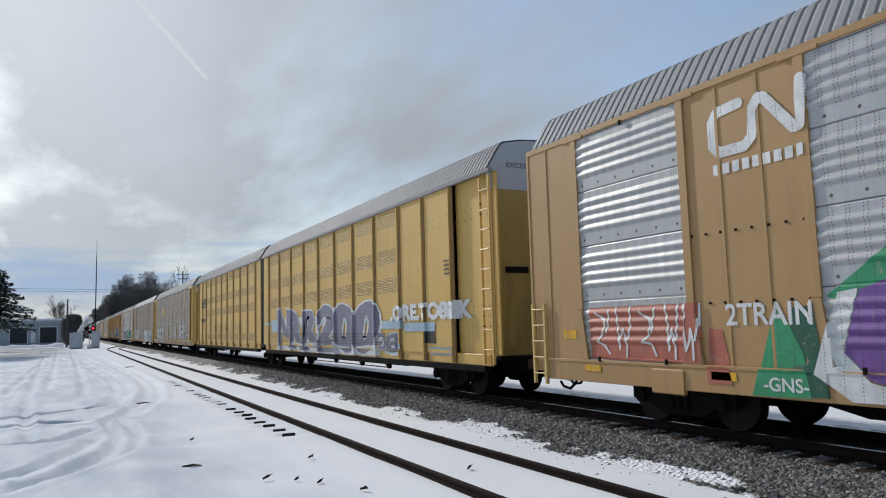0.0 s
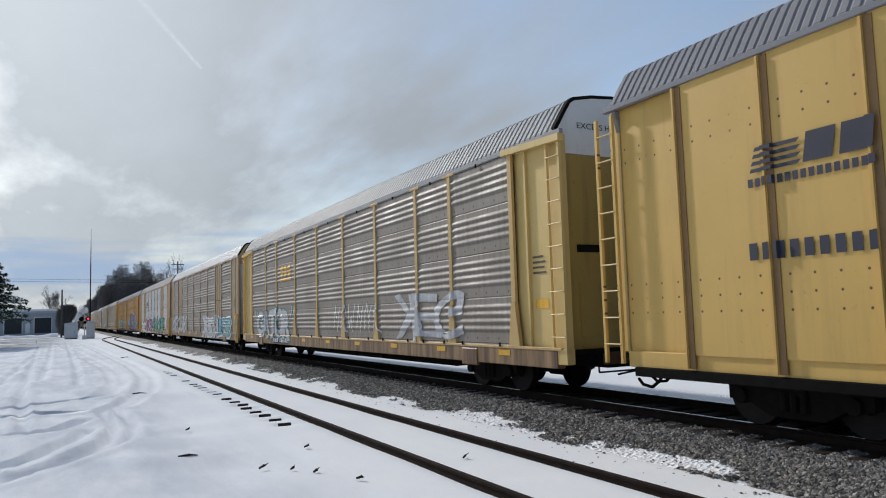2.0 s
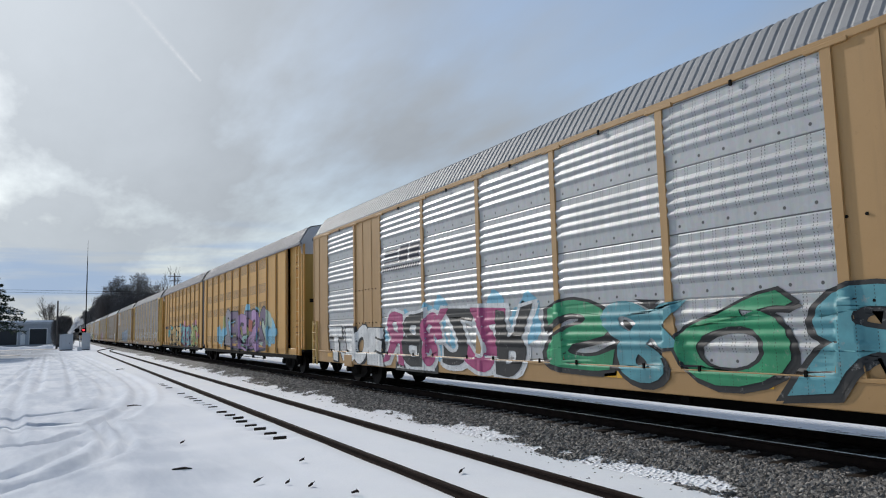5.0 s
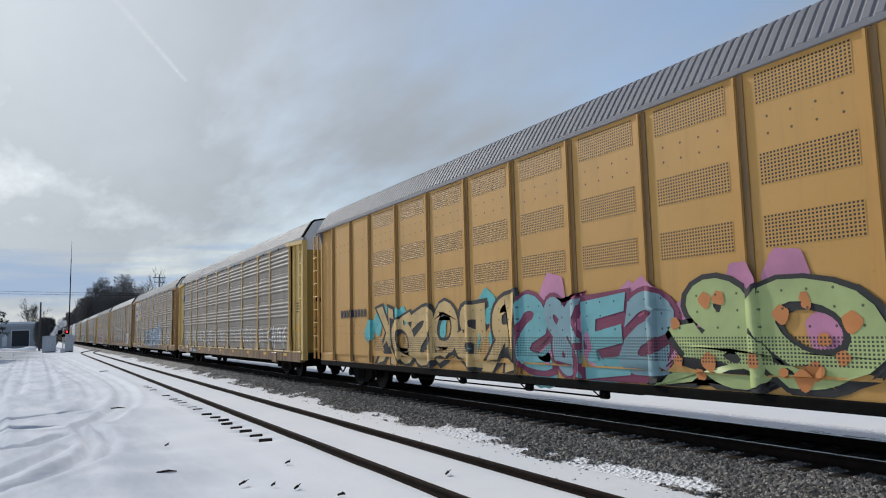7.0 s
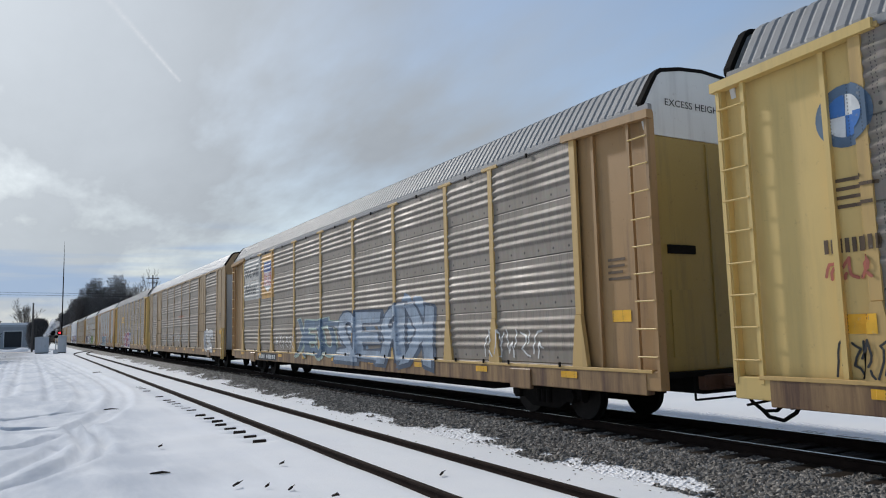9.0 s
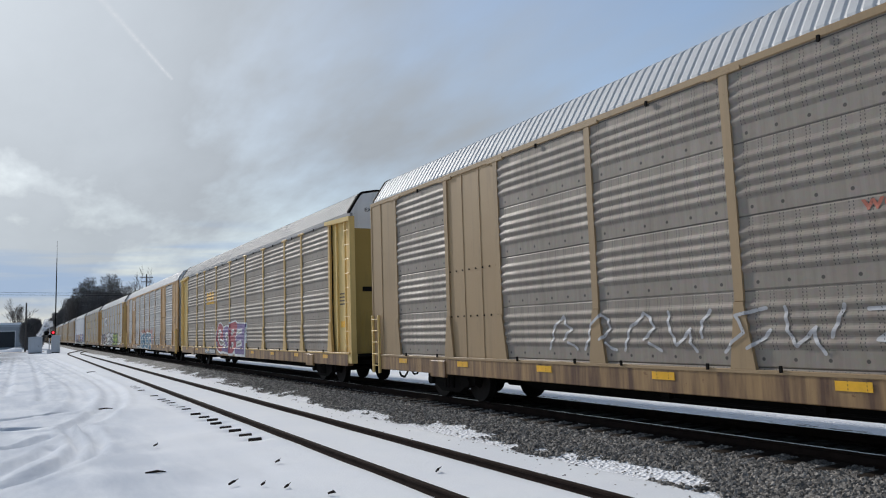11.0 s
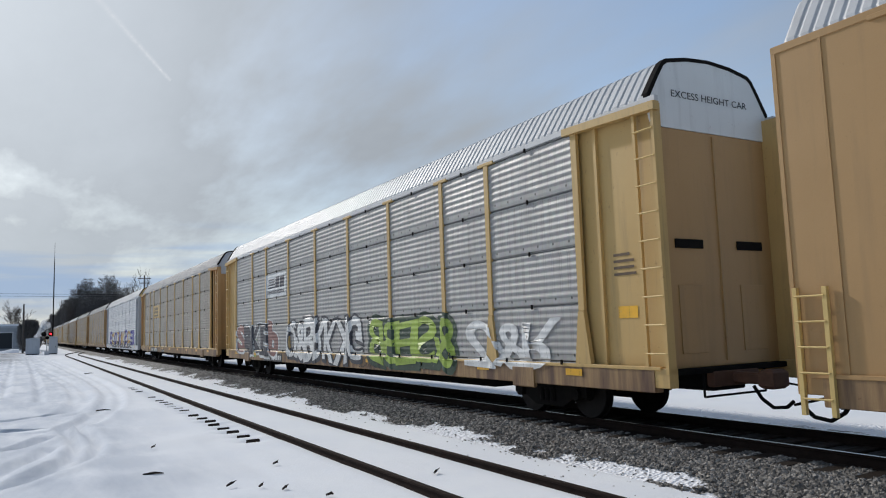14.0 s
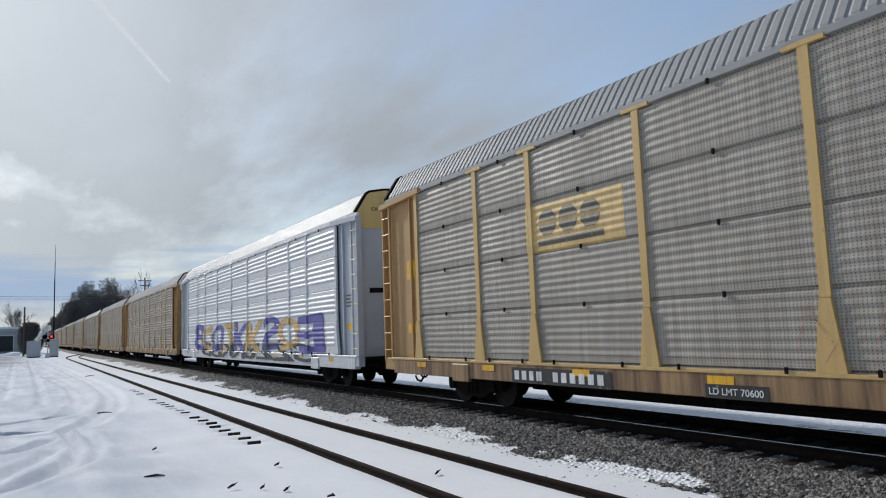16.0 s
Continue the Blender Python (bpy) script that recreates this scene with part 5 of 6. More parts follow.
def decorate(i):
    """Marks and paint of the i-th car."""
    info = PAINTED[i]
    kind = TRAIN[i][1]
    SHEET[0] = "vents" if kind[0] in "YO" else "zinc"
    W, K = spray("white", (0.72, 0.72, 0.70)), spray("black", (0.02, 0.02, 0.02))
    S = spray
    if kind[0] not in "YO":
        reflectors(info)
        if i < 16:
            end_words(info[0], info[1])
    elif kind[1] == "1":
        end_words(info[0], info[1])
    if kind[0] not in "YO":
        stencils(info, BODY - 1.25, 2.9, 4, 0.55, S("stencil_brown", (0.10, 0.06, 0.03)), i)
        shape(info, [rect(BODY - 1.2, BODY - 0.75, 1.85, 2.05)], S("mark_yellow", (0.80, 0.42, 0.02)), 2, "notice")
    ink = S("stencil_brown", (0.10, 0.06, 0.03))
    if i == 0:
        ribbon_logo(info, 4.95, 4.22, 0.72)
        shape(info, [rect(1.85, 4.52, 1.09, 2.02)], S("dull_red", (0.45, 0.13, 0.08)), 1, "graffiti", "dull red field of spray paint")
        for a, w, q in ((1.95, 0.5, 1), (2.55, 0.45, 2), (3.1, 0.5, 3), (3.75, 0.35, 4), (4.15, 0.4, 5)):
            scrawl(info, a, a + w, 1.15, 2.0, W, 200 + q, 0.045, 1)
        shape(info, [[(4.62, 0.80), (5.08, 0.80), (4.92, 1.60), (4.66, 1.62)]], S("dull_red", (0.45, 0.13, 0.08)), 2, "graffiti", "dull red spray paint on a post foot")
        words(info, "2TRAIN", 5.0, 6.45, 1.66, 1.98, W, 4, 0.02, "graffiti", "white sprayed word")
        shape(info, [[(5.42, 0.68), (6.35, 0.70), (6.22, 1.30), (6.02, 1.72), (5.84, 1.90)]], S("green", (0.03, 0.30, 0.13)), 3, "graffiti", "green field of spray paint")
        shape(info, [[(6.05, 0.72), (6.60, 0.72), (6.45, 1.92), (6.08, 1.88)]], S("bottle_green", (0.015, 0.10, 0.06)), 2, "graffiti", "dark green field of spray paint")
        shape(info, [[(6.62, 2.02), (7.5, 2.62), (7.6, 2.25), (6.9, 1.9)]], S("green", (0.03, 0.30, 0.13)), 2, "graffiti", "green field of spray paint")
        shape(info, [[(6.40, 1.02), (6.78, 2.06), (7.05, 2.10), (6.80, 1.30), (7.15, 0.95), (8.2, 0.72), (6.9, 0.70)]], W, 4, "graffiti", "broad white sprayed band")
        shape(info, [[(6.82, 1.30), (7.06, 2.08), (8.4, 2.5), (9.3, 2.2), (9.3, 0.8), (8.2, 0.74), (7.16, 0.97)]], S("purple", (0.18, 0.08, 0.30)), 5, "graffiti", "purple field of spray paint")
        for a, b in ((7.5, 1.75), (7.5, 1.15), (8.2, 1.9), (8.2, 1.25)):
            shape(info, [rect(a, a + 0.28, b, b + 0.26)], W, 7, "graffiti_mark")
        words(info, "-GNS-", 5.62, 6.32, 0.76, 0.95, W, 6, 0.02, "graffiti")
        wild(info, 9.3, 14.5, 0.72, 2.5, 3, S("purple", (0.18, 0.08, 0.30)), W, 13, None, 0.42, S("white", (0.72, 0.72, 0.70)), 0.16)
        shape(info, [rect(1.05, 1.5, 1.45, 1.62)], S("reflector_yellow", (0.80, 0.42, 0.02)), 2, "notice")
    elif i == 1:
        pale = S("pale_blue", (0.36, 0.48, 0.56))
        shape(info, [rect(2.72, 15.0, 0.86, 2.25)], W, 0, "graffiti", "white sprayed field behind letters")
        sprayed_words(info, "NRR200", 2.78, 14.9, 0.86, 2.68, S("slate", (0.20, 0.19, 0.25)), W, 0.06)
        for a, b, lo, hi in ((0.3, 1.5, 1.98, 2.10), (1.6, 2.7, 1.65, 2.2), (15.2, 16.9, 1.70, 1.95), (17.0, 19.0, 1.62, 1.86), (15.1, 16.8, 1.12, 1.26), (18.6, 20.0, 1.0, 1.2)):
            shape(info, [rect(a, b, lo, hi)], pale, 1, "graffiti", "pale blue streak of spray paint")
        words(info, ".ORE.TO8iiK", 16.0, 20.8, 1.92, 2.40, W, 4, 0.06, "graffiti", "white sprayed word")
        wild(info, 15.1, 16.5, 1.0, 1.6, 3, S("slate", (0.20, 0.19, 0.25)), W, 15, None, 0.4, None, 0.2)
        shape(info, [rect(18.45, 19.0, 1.3, 1.62)], S("black", (0.02, 0.02, 0.02)), 2, "data_plate")
        stencils(info, 19.6, 3.4, 4, 0.5, ink, 3)
    elif i == 2:
        stripe_logo(info, 3.0, 4.9, 3.45, 4.05, S("navy", (0.03, 0.03, 0.05)))
        bars(info, 2.95, 4.9, 2.42, 2.66, 9, S("navy", (0.03, 0.03, 0.05)))
        for a, b, s in ((7.4, 9.3, 21), (9.7, 11.2, 22), (11.6, 13.0, 23), (13.6, 15.0, 24), (15.3, 16.9, 25)):
            scrawl(info, a, b, 1.65, 2.15, S("rust_scrawl", (0.22, 0.12, 0.06)), s, 0.028, 4)
        words(info, "LD LMT 60000 EACH UNIT", 14.4, 15.6, 0.88, 0.98, ink, 4, 0.004)
    elif i == 3:
        block_logo(info, 7.3, 9.1, 3.45, 4.12, S("mark_yellow", (0.80, 0.42, 0.02)), "yellow block logo with a bar below")
        pale, sea = S("grey_white", (0.50, 0.49, 0.49)), S("sea_green", (0.06, 0.17, 0.15))
        sprayed_words(info, "GATOR", 3.0, 8.9, 0.86, 2.28, pale, sea, 0.055)
        for a, z in ((2.45, 1.75), (2.75, 1.70), (8.95, 1.85), (9.3, 1.9)):
            shape(info, [[(a - 0.03, z - 0.03), (a + 0.15, z - 0.03), (a + 0.33, z + 0.53), (a + 0.05, z + 0.53)]], sea, 3, "graffiti_edge")
            shape(info, [[(a + 0.02, z + 0.02), (a + 0.11, z + 0.02), (a + 0.26, z + 0.48), (a + 0.09, z + 0.48)]], pale, 6, "graffiti_mark")
        number_plate(info, 6.2, 8.6, 0.76, 0.94, 4, 6)
        scrawl(info, 14.5, 19.0, 1.3, 2.2, W, 31, 0.05, 6)
        wild(info, 20, 24, 1.1, 2.4, 3, S("grey_white", (0.46, 0.45, 0.45)), None, 32, None, 0.2)
        shape(info, [rect(1.0, 1.5, 3.2, 3.6), rect(1.0, 1.4, 1.6, 1.75)], S("mark_yellow", (0.80, 0.42, 0.02)), 2, "notice")
    elif i == 4:
        wild(info, 22.3, 26.3, 0.8, 2.0, 3, S("teal", (0.10, 0.32, 0.36)), W, 41, None, 0.35)
        wild(info, 16.5, 22.2, 0.75, 2.1, 4, S("grey_white", (0.46, 0.45, 0.45)), W, 42, None, 0.25)
        wild(info, 1.0, 9.0, 0.9, 2.3, 5, S("grey_white", (0.46, 0.45, 0.45)), None, 43, None, 0.16)
    elif i == 5:
        stripe_logo(info, 6.75, 9.3, 3.48, 4.15, S("navy", (0.03, 0.03, 0.05)))
        sprayed_words(info, "TJOE", 1.95, 6.7, 0.70, 1.96, S("chalk", (0.74, 0.73, 0.70)), K, 0.08)
        wild(info, 6.8, 14.5, 0.72, 2.3, 6, S("magenta", (0.42, 0.06, 0.18)), W, 51, S("sky_blue", (0.20, 0.48, 0.62)), 0.46, K, 0.14)
        number_plate(info, 7.75, 10.2, 0.68, 0.86, 4, 6)
        wild(info, 15, 24, 0.8, 2.2, 5, S("green", (0.03, 0.30, 0.13)), K, 52, None, 0.4, S("teal", (0.10, 0.32, 0.36)))
    elif i == 6:
        pu, cy = S("mauve", (0.15, 0.10, 0.17)), S("sky_blue", (0.20, 0.48, 0.62))
        lil, ol, pg = S("lilac", (0.38, 0.22, 0.40)), S("olive_wash", (0.34, 0.35, 0.13)), S("pale_mint", (0.42, 0.52, 0.42))
        rng = random.Random(66)
        for mat, a, b, lo, hi, n in ((ol, 6.6, 16.4, 1.0, 2.6, 46), (cy, 7.0, 15.5, 1.6, 2.9, 12), (pg, 15.4, 17.4, 1.0, 2.4, 14), (cy, 16.4, 18.3, 0.9, 2.2, 9), (cy, 5.0, 6.8, 1.1, 1.8, 7)):
            for k in range(n):
                bm = bmesh.new()
                blot(bm, a + (b - a) * (k + rng.random()) / n, rng.uniform(max(lo, 1.4), hi), rng.uniform(0.28, 0.52), rng, 0.0004 * (k % 5))
                decal(info, bm, mat, 0 if mat is ol else 1, "graffiti", "cloud of spray paint behind letters")
        wild(info, 7.2, 8.7, 1.0, 3.1, 1, S("grey_mauve", (0.26, 0.24, 0.27)), K, 61, None, 0.6, None, 0.05)
        wild(info, 8.9, 12.6, 0.85, 3.0, 2, pu, K, 62, None, 0.75, lil, 0.10)
        wild(info, 12.5, 16.5, 0.82, 2.95, 3, pu, K, 63, None, 0.75, lil, 0.10)
        wild(info, 10.2, 14.2, 0.9, 1.7, 3, lil, K, 64, None, 0.6, S("mint", (0.30, 0.55, 0.48)), 0.08)
        shape(info, [[(13.1, 1.85), (13.9, 1.8), (13.95, 2.35), (13.2, 2.45)]], S("brick_red", (0.42, 0.10, 0.06)), 10, "graffiti", "red patch of spray paint")
        for a, b in ((15.4, 2.6), (15.6, 2.2), (15.3, 1.9), (9.4, 2.2), (11.3, 2.0)):
            shape(info, [disc(a, b, 0.11, n=14)], S("ochre", (0.50, 0.32, 0.06)), 10, "graffiti_mark")
    elif i == 7:
        cy, gr = S("aqua", (0.16, 0.42, 0.44)), S("pale_green", (0.42, 0.50, 0.20))
        bars(info, 2.4, 4.6, 2.22, 2.46, 9, S("navy", (0.03, 0.03, 0.05)))
        rng = random.Random(77)
        for mat, a, b, lo, hi, n in ((S("turquoise", (0.10, 0.46, 0.46)), 4.2, 12.0, 1.4, 2.3, 14), (S("pink", (0.55, 0.22, 0.35)), 12.6, 20.2, 1.3, 2.45, 14), (cy, 12.8, 16.5, 0.9, 1.5, 8)):
            for k in range(n):
                bm = bmesh.new()
                blot(bm, a + (b - a) * (k + rng.random()) / n, rng.uniform(lo, hi), rng.uniform(0.22, 0.42), rng, 0.0004 * (k % 5))
                decal(info, bm, mat, 0, "graffiti", "cloud of spray paint behind letters")
        wild(info, 5.3, 12.4, 0.84, 2.45, 6, S("sand", (0.62, 0.42, 0.17)), K, 72, None, 0.7, None, 0.14)
        wild(info, 12.5, 16.7, 0.82, 2.40, 4, cy, S("wine", (0.20, 0.03, 0.08)), 73, None, 0.75, S("steel_teal", (0.22, 0.36, 0.40)), 0.14)
        wild(info, 16.6, 20.0, 0.80, 2.42, 2, gr, K, 74, None, 0.8, None, 0.12)
        bm = bmesh.new()
        rng = random.Random(5)
        for k in range(16):
            blot(bm, rng.uniform(16.8, 19.8), rng.uniform(0.95, 2.2), rng.uniform(0.07, 0.14), rng, 0.0004 * (k % 5))
        decal(info, bm, S("orange_dot", (0.60, 0.22, 0.06)), 9, "graffiti", "orange dots of spray paint")
    elif i == 8:
        shape(info, [disc(1.6, 4.32, 0.40)], S("slate_blue", (0.10, 0.16, 0.24)), 2, "logo", "round blue and white logo")
        shape(info, [disc(1.6, 4.32, 0.27, 0, 90)[:-1] + [(1.6, 4.32)], disc(1.6, 4.32, 0.27, 180, 270)[:-1] + [(1.6, 4.32)]], W, 4, "logo_field")
        shape(info, [disc(1.6, 4.32, 0.27, 90, 180)[:-1] + [(1.6, 4.32)], disc(1.6, 4.32, 0.27, 270, 360) + [(1.6, 4.32)]], S("bright_blue", (0.05, 0.18, 0.48)), 4, "logo_field")
        stencils(info, 1.3, 3.5, 4, 0.7, ink, 8)
        bars(info, 1.18, 2.0, 2.62, 2.80, 9, ink)
        scrawl(info, 1.15, 1.85, 2.3, 2.55, S("dull_red", (0.45, 0.13, 0.08)), 81, 0.04, 3)
        shape(info, [rect(1.3, 1.85, 1.62, 1.86)], S("mark_yellow", (0.80, 0.42, 0.02)), 2, "notice")
        scrawl(info, 1.2, 2.0, 1.1, 1.55, K, 82, 0.03, 4)
        for a, b, s, w in ((23.2, 26.0, 83, 0.075), (21.8, 22.6, 84, 0.03), (18.4, 20.7, 85, 0.05), (12.3, 14.9, 86, 0.05), (15.2, 17.6, 87, 0.035), (5.5, 8.5, 88, 0.05), (8.8, 11.6, 89, 0.06), (2.8, 4.6, 80, 0.05)):
            scrawl(info, a, b, 1.2, 2.05, S("chalk", (0.74, 0.73, 0.70)), s, w, max(3, int((b - a) * 1.6)))
        number_plate(info, 4.6, 7.0, 0.74, 0.92, 4, 6)
    elif i == 9:
        shape(info, [rect(5.1, 6.95, 3.30, 5.2)], S("post_tan", (0.60, 0.33, 0.09)), 1, "logo_panel")
        shield_logo(info, 5.4, 6.7, 3.55, 4.9)
        shape(info, [rect(2.05, 4.9, 3.35, 5.2)], S("chalk_grey", (0.52, 0.50, 0.46)), 0, "slogan_panel")
        words(info, "We will", 2.15, 4.6, 4.35, 4.85, S("slogan_grey", (0.11, 0.11, 0.11)), 3, 0.02)
        words(info, "deliver", 2.25, 4.3, 3.60, 4.12, S("slogan_grey", (0.11, 0.11, 0.11)), 3, 0.02)
        wild(info, 10.0, 14.2, 0.95, 2.3, 4, S("slate_blue", (0.14, 0.20, 0.25)), S("mint", (0.42, 0.52, 0.45)), 91, None, 0.42, None, 0.06)
        wild(info, 14.2, 20.5, 0.85, 2.45, 4, S("pale_steel", (0.30, 0.37, 0.46)), S("dark_steel", (0.08, 0.11, 0.16)), 92, S("steel_blue", (0.22, 0.30, 0.40)), 0.42)
        scrawl(info, 7.2, 9.8, 1.2, 1.75, S("chalk", (0.74, 0.73, 0.70)), 93, 0.035, 6)
        number_plate(info, 4.9, 7.3, 0.76, 0.92, 4, 6)
        scrawl(info, 23.0, 25.2, 1.2, 1.75, S("chalk", (0.74, 0.73, 0.70)), 94, 0.04, 5)
    elif i == 10:
        wild(info, 23.2, 25.2, 0.9, 2.1, 2, S("grey_white", (0.46, 0.45, 0.45)), W, 101, None, 0.3)
        scrawl(info, 8, 18, 1.3, 1.9, S("grey_white", (0.46, 0.45, 0.45)), 102, 0.05, 10)
        words(info, "we will deliver", 14.2, 16.3, 3.0, 3.2, S("dull_red", (0.45, 0.13, 0.08)), 3, 0.02)
    elif i == 11:
        block_logo(info, 7.4, 9.3, 3.38, 4.02, S("mark_yellow", (0.80, 0.42, 0.02)), "yellow block logo with a bar below")
        number_plate(info, 7.2, 9.7, 0.76, 0.94, 4, 6)
        wild(info, 9.9, 15.5, 0.75, 2.3, 4, S("crimson", (0.34, 0.05, 0.07)), W, 111, None, 0.5, S("violet", (0.15, 0.10, 0.24)), 0.10)
        scrawl(info, 8.4, 9.6, 1.5, 2.2, W, 112, 0.035, 2)
        shape(info, [rect(1.35, 1.95, 2.95, 3.5)], S("mark_yellow", (0.80, 0.42, 0.02)), 2, "notice")
        stencils(info, 1.42, 3.32, 3, 0.45, K, 4)
    elif i == 12:
        ribbon_logo(info, 4.6, 4.42, 0.62)
        red = S("brick_red", (0.42, 0.10, 0.06))
        rng = random.Random(120)
        for k in range(20):
            bm = bmesh.new()
            x = 10.1 + 0.33 * k
            ribbon(bm, [(x, 1.7), (x + 0.16, 2.22 + rng.uniform(-0.1, 0.15)), (x + 0.36, 1.75)], 0.10)
            decal(info, bm, red, 1, "graffiti", "red spiked outline of spray paint")
        for x, z in ((16.75, 2.35), (17.3, 2.4), (17.6, 1.75), (17.2, 1.1), (16.9, 0.8)):
            bm = bmesh.new()
            ribbon(bm, [(16.6, 1.5), (x, z)], 0.09)
            decal(info, bm, red, 1, "graffiti", "red ray of spray paint")
        shape(info, [disc(16.6, 1.48, 0.36)], red, 2, "graffiti", "red disc of spray paint")
        wild(info, 10.2, 16.5, 0.72, 2.05, 7, S("ocean", (0.05, 0.17, 0.26)), W, 121, None, 0.6, S("grey_blue", (0.16, 0.26, 0.32)), 0.12)
        scrawl(info, 5.9, 8.2, 1.5, 2.3, S("rust_scrawl", (0.22, 0.12, 0.06)), 122, 0.05, 3)
        scrawl(info, 2.2, 4.4, 1.4, 2.0, S("grey_scrawl", (0.16, 0.15, 0.14)), 123, 0.045, 4)
        number_plate(info, 7.9, 10.3, 0.74, 0.90, 4, 6)
        scrawl(info, 17, 25, 1.2, 1.9, S("grey_scrawl", (0.16, 0.15, 0.14)), 124, 0.05, 9)
        scrawl(info, 5.6, 6.7, 0.72, 0.95, W, 125, 0.03, 4)
    elif i == 13:
        shape(info, [rect(6.65, 9.2, 3.2, 4.15)], W, 1, "logo_panel")
        stripe_logo(info, 6.8, 9.05, 3.35, 4.0, S("navy", (0.03, 0.03, 0.05)))
        wild(info, 9.3, 16.3, 0.72, 2.3, 7, S("chalk", (0.74, 0.73, 0.70)), S("charcoal", (0.05, 0.05, 0.06)), 131, None, 0.42, None, 0.13)
        wild(info, 16.9, 21.7, 0.80, 2.10, 5, S("lime", (0.34, 0.46, 0.07)), S("dark_green", (0.03, 0.06, 0.035)), 132, None, 0.10, None, 0.26)
        shape(info, [rect(1.95, 2.5, 1.2, 1.9), rect(3.3, 3.8, 1.7, 2.1), rect(4.8, 5.2, 0.8, 2.0)], S("lime", (0.34, 0.46, 0.07)), 0, "graffiti", "lime field of spray paint")
        rose, dark = S("rose_brown", (0.26, 0.12, 0.10)), S("charcoal", (0.05, 0.05, 0.06))
        letters(info, [(c, (1, 1)) for c in "SaKEb"], 1.98, 8.2, 0.86, 2.25, [rose, dark, dark, dark, rose], W, random.Random(133), 0.055, 0.03, "rose and black letters with white edges")
        wild(info, 22.2, 25.5, 0.9, 1.9, 3, S("chalk", (0.74, 0.73, 0.70)), None, 134, None, 0.2)
        number_plate(info, 6.4, 8.7, 0.72, 0.90, 4, 6)
        scrawl(info, 16.2, 17.8, 0.72, 0.98, K, 135, 0.03, 5)
    elif i == 14:
        shape(info, [rect(6.45, 9.2, 3.18, 4.12)], S("logo_tan", (0.62, 0.42, 0.16)), 1, "logo_panel")
        block_logo(info, 6.85, 8.7, 3.3, 3.98, S("faded_black", (0.10, 0.085, 0.06)), "faded black block logo on a tan panel")
        number_plate(info, 5.9, 8.6, 0.72, 0.90, 4, 6)
        shape(info, [rect(10.65, 11.7, 0.66, 0.86)], K, 1, "mark_panel")
        words(info, "LD LMT 70600", 10.72, 11.62, 0.71, 0.81, W, 3, 0.01)
        scrawl(info, 12, 20, 1.2, 1.9, S("rose", (0.50, 0.26, 0.22)), 141, 0.012, 8)
        shape(info, [rect(1.0, 1.45, 3.1, 3.6), rect(1.0, 1.45, 1.7, 1.95)], S("mark_yellow", (0.80, 0.42, 0.02)), 2, "notice")
    elif i == 15:
        wild(info, 4.0, 25.0, 1.0, 2.5, 9, S("indigo", (0.10, 0.09, 0.34)), None, 151, None, 0.35, S("sand", (0.62, 0.40, 0.15)))
        wild(info, 6.0, 24.5, 0.75, 1.5, 8, S("charcoal", (0.05, 0.05, 0.06)), None, 152, None, 0.16)


# ---- the distance ----


def bare_tree(name, height, width, seed, label, spread=0.8, depth=5, mat="bark"):
    """A leafless tree: a tapered trunk that forks again and again down to twigs."""
    rng = random.Random(seed)
    trunk, twigs = Build(), Build()

    def grow(p, d, length, r, level):
        q = p + d * length
        r = max(r, 0.026)
        (trunk if level < 2 else twigs).tube(p, q, r, 6 if level < 2 else 3, r * 0.7)
        if level >= depth:
            return
        for _ in range(3 if level > 0 else 9):
            e = (d + Vector((rng.uniform(-1, 1), rng.uniform(-1, 1), rng.uniform(-0.25, 0.8))) * spread).normalized()
            grow(p + d * length * rng.uniform(0.35 if level else 0.45, 1.0), e, length * rng.uniform(0.55, 0.82) * (1.15 if level == 0 else 1.0), r * 0.6, level + 1)
    grow(Vector((0, 0, 0)), Vector((0, 0, 1)), height * 0.34, height * 0.011, 0)
    # bring the crown to the tree's true height and breadth
    tall = max(p[2] for p in twigs.v)
    broad = max(math.hypot(p[0], p[1]) for p in twigs.v)
    for part_ in (trunk, twigs):
        part_.v = [(p[0] * width / 2 / broad, p[1] * width / 2 / broad, p[2] * height / tall) for p in part_.v]
    t = new(name)
    tagged(t, label, "tree", "leafless trees")
    place("trunk", trunk.mesh("trunk", M[mat]), t)
    place("crown", mesh_of("crown", twigs.v, twigs.f, M[mat]), t)
    return t


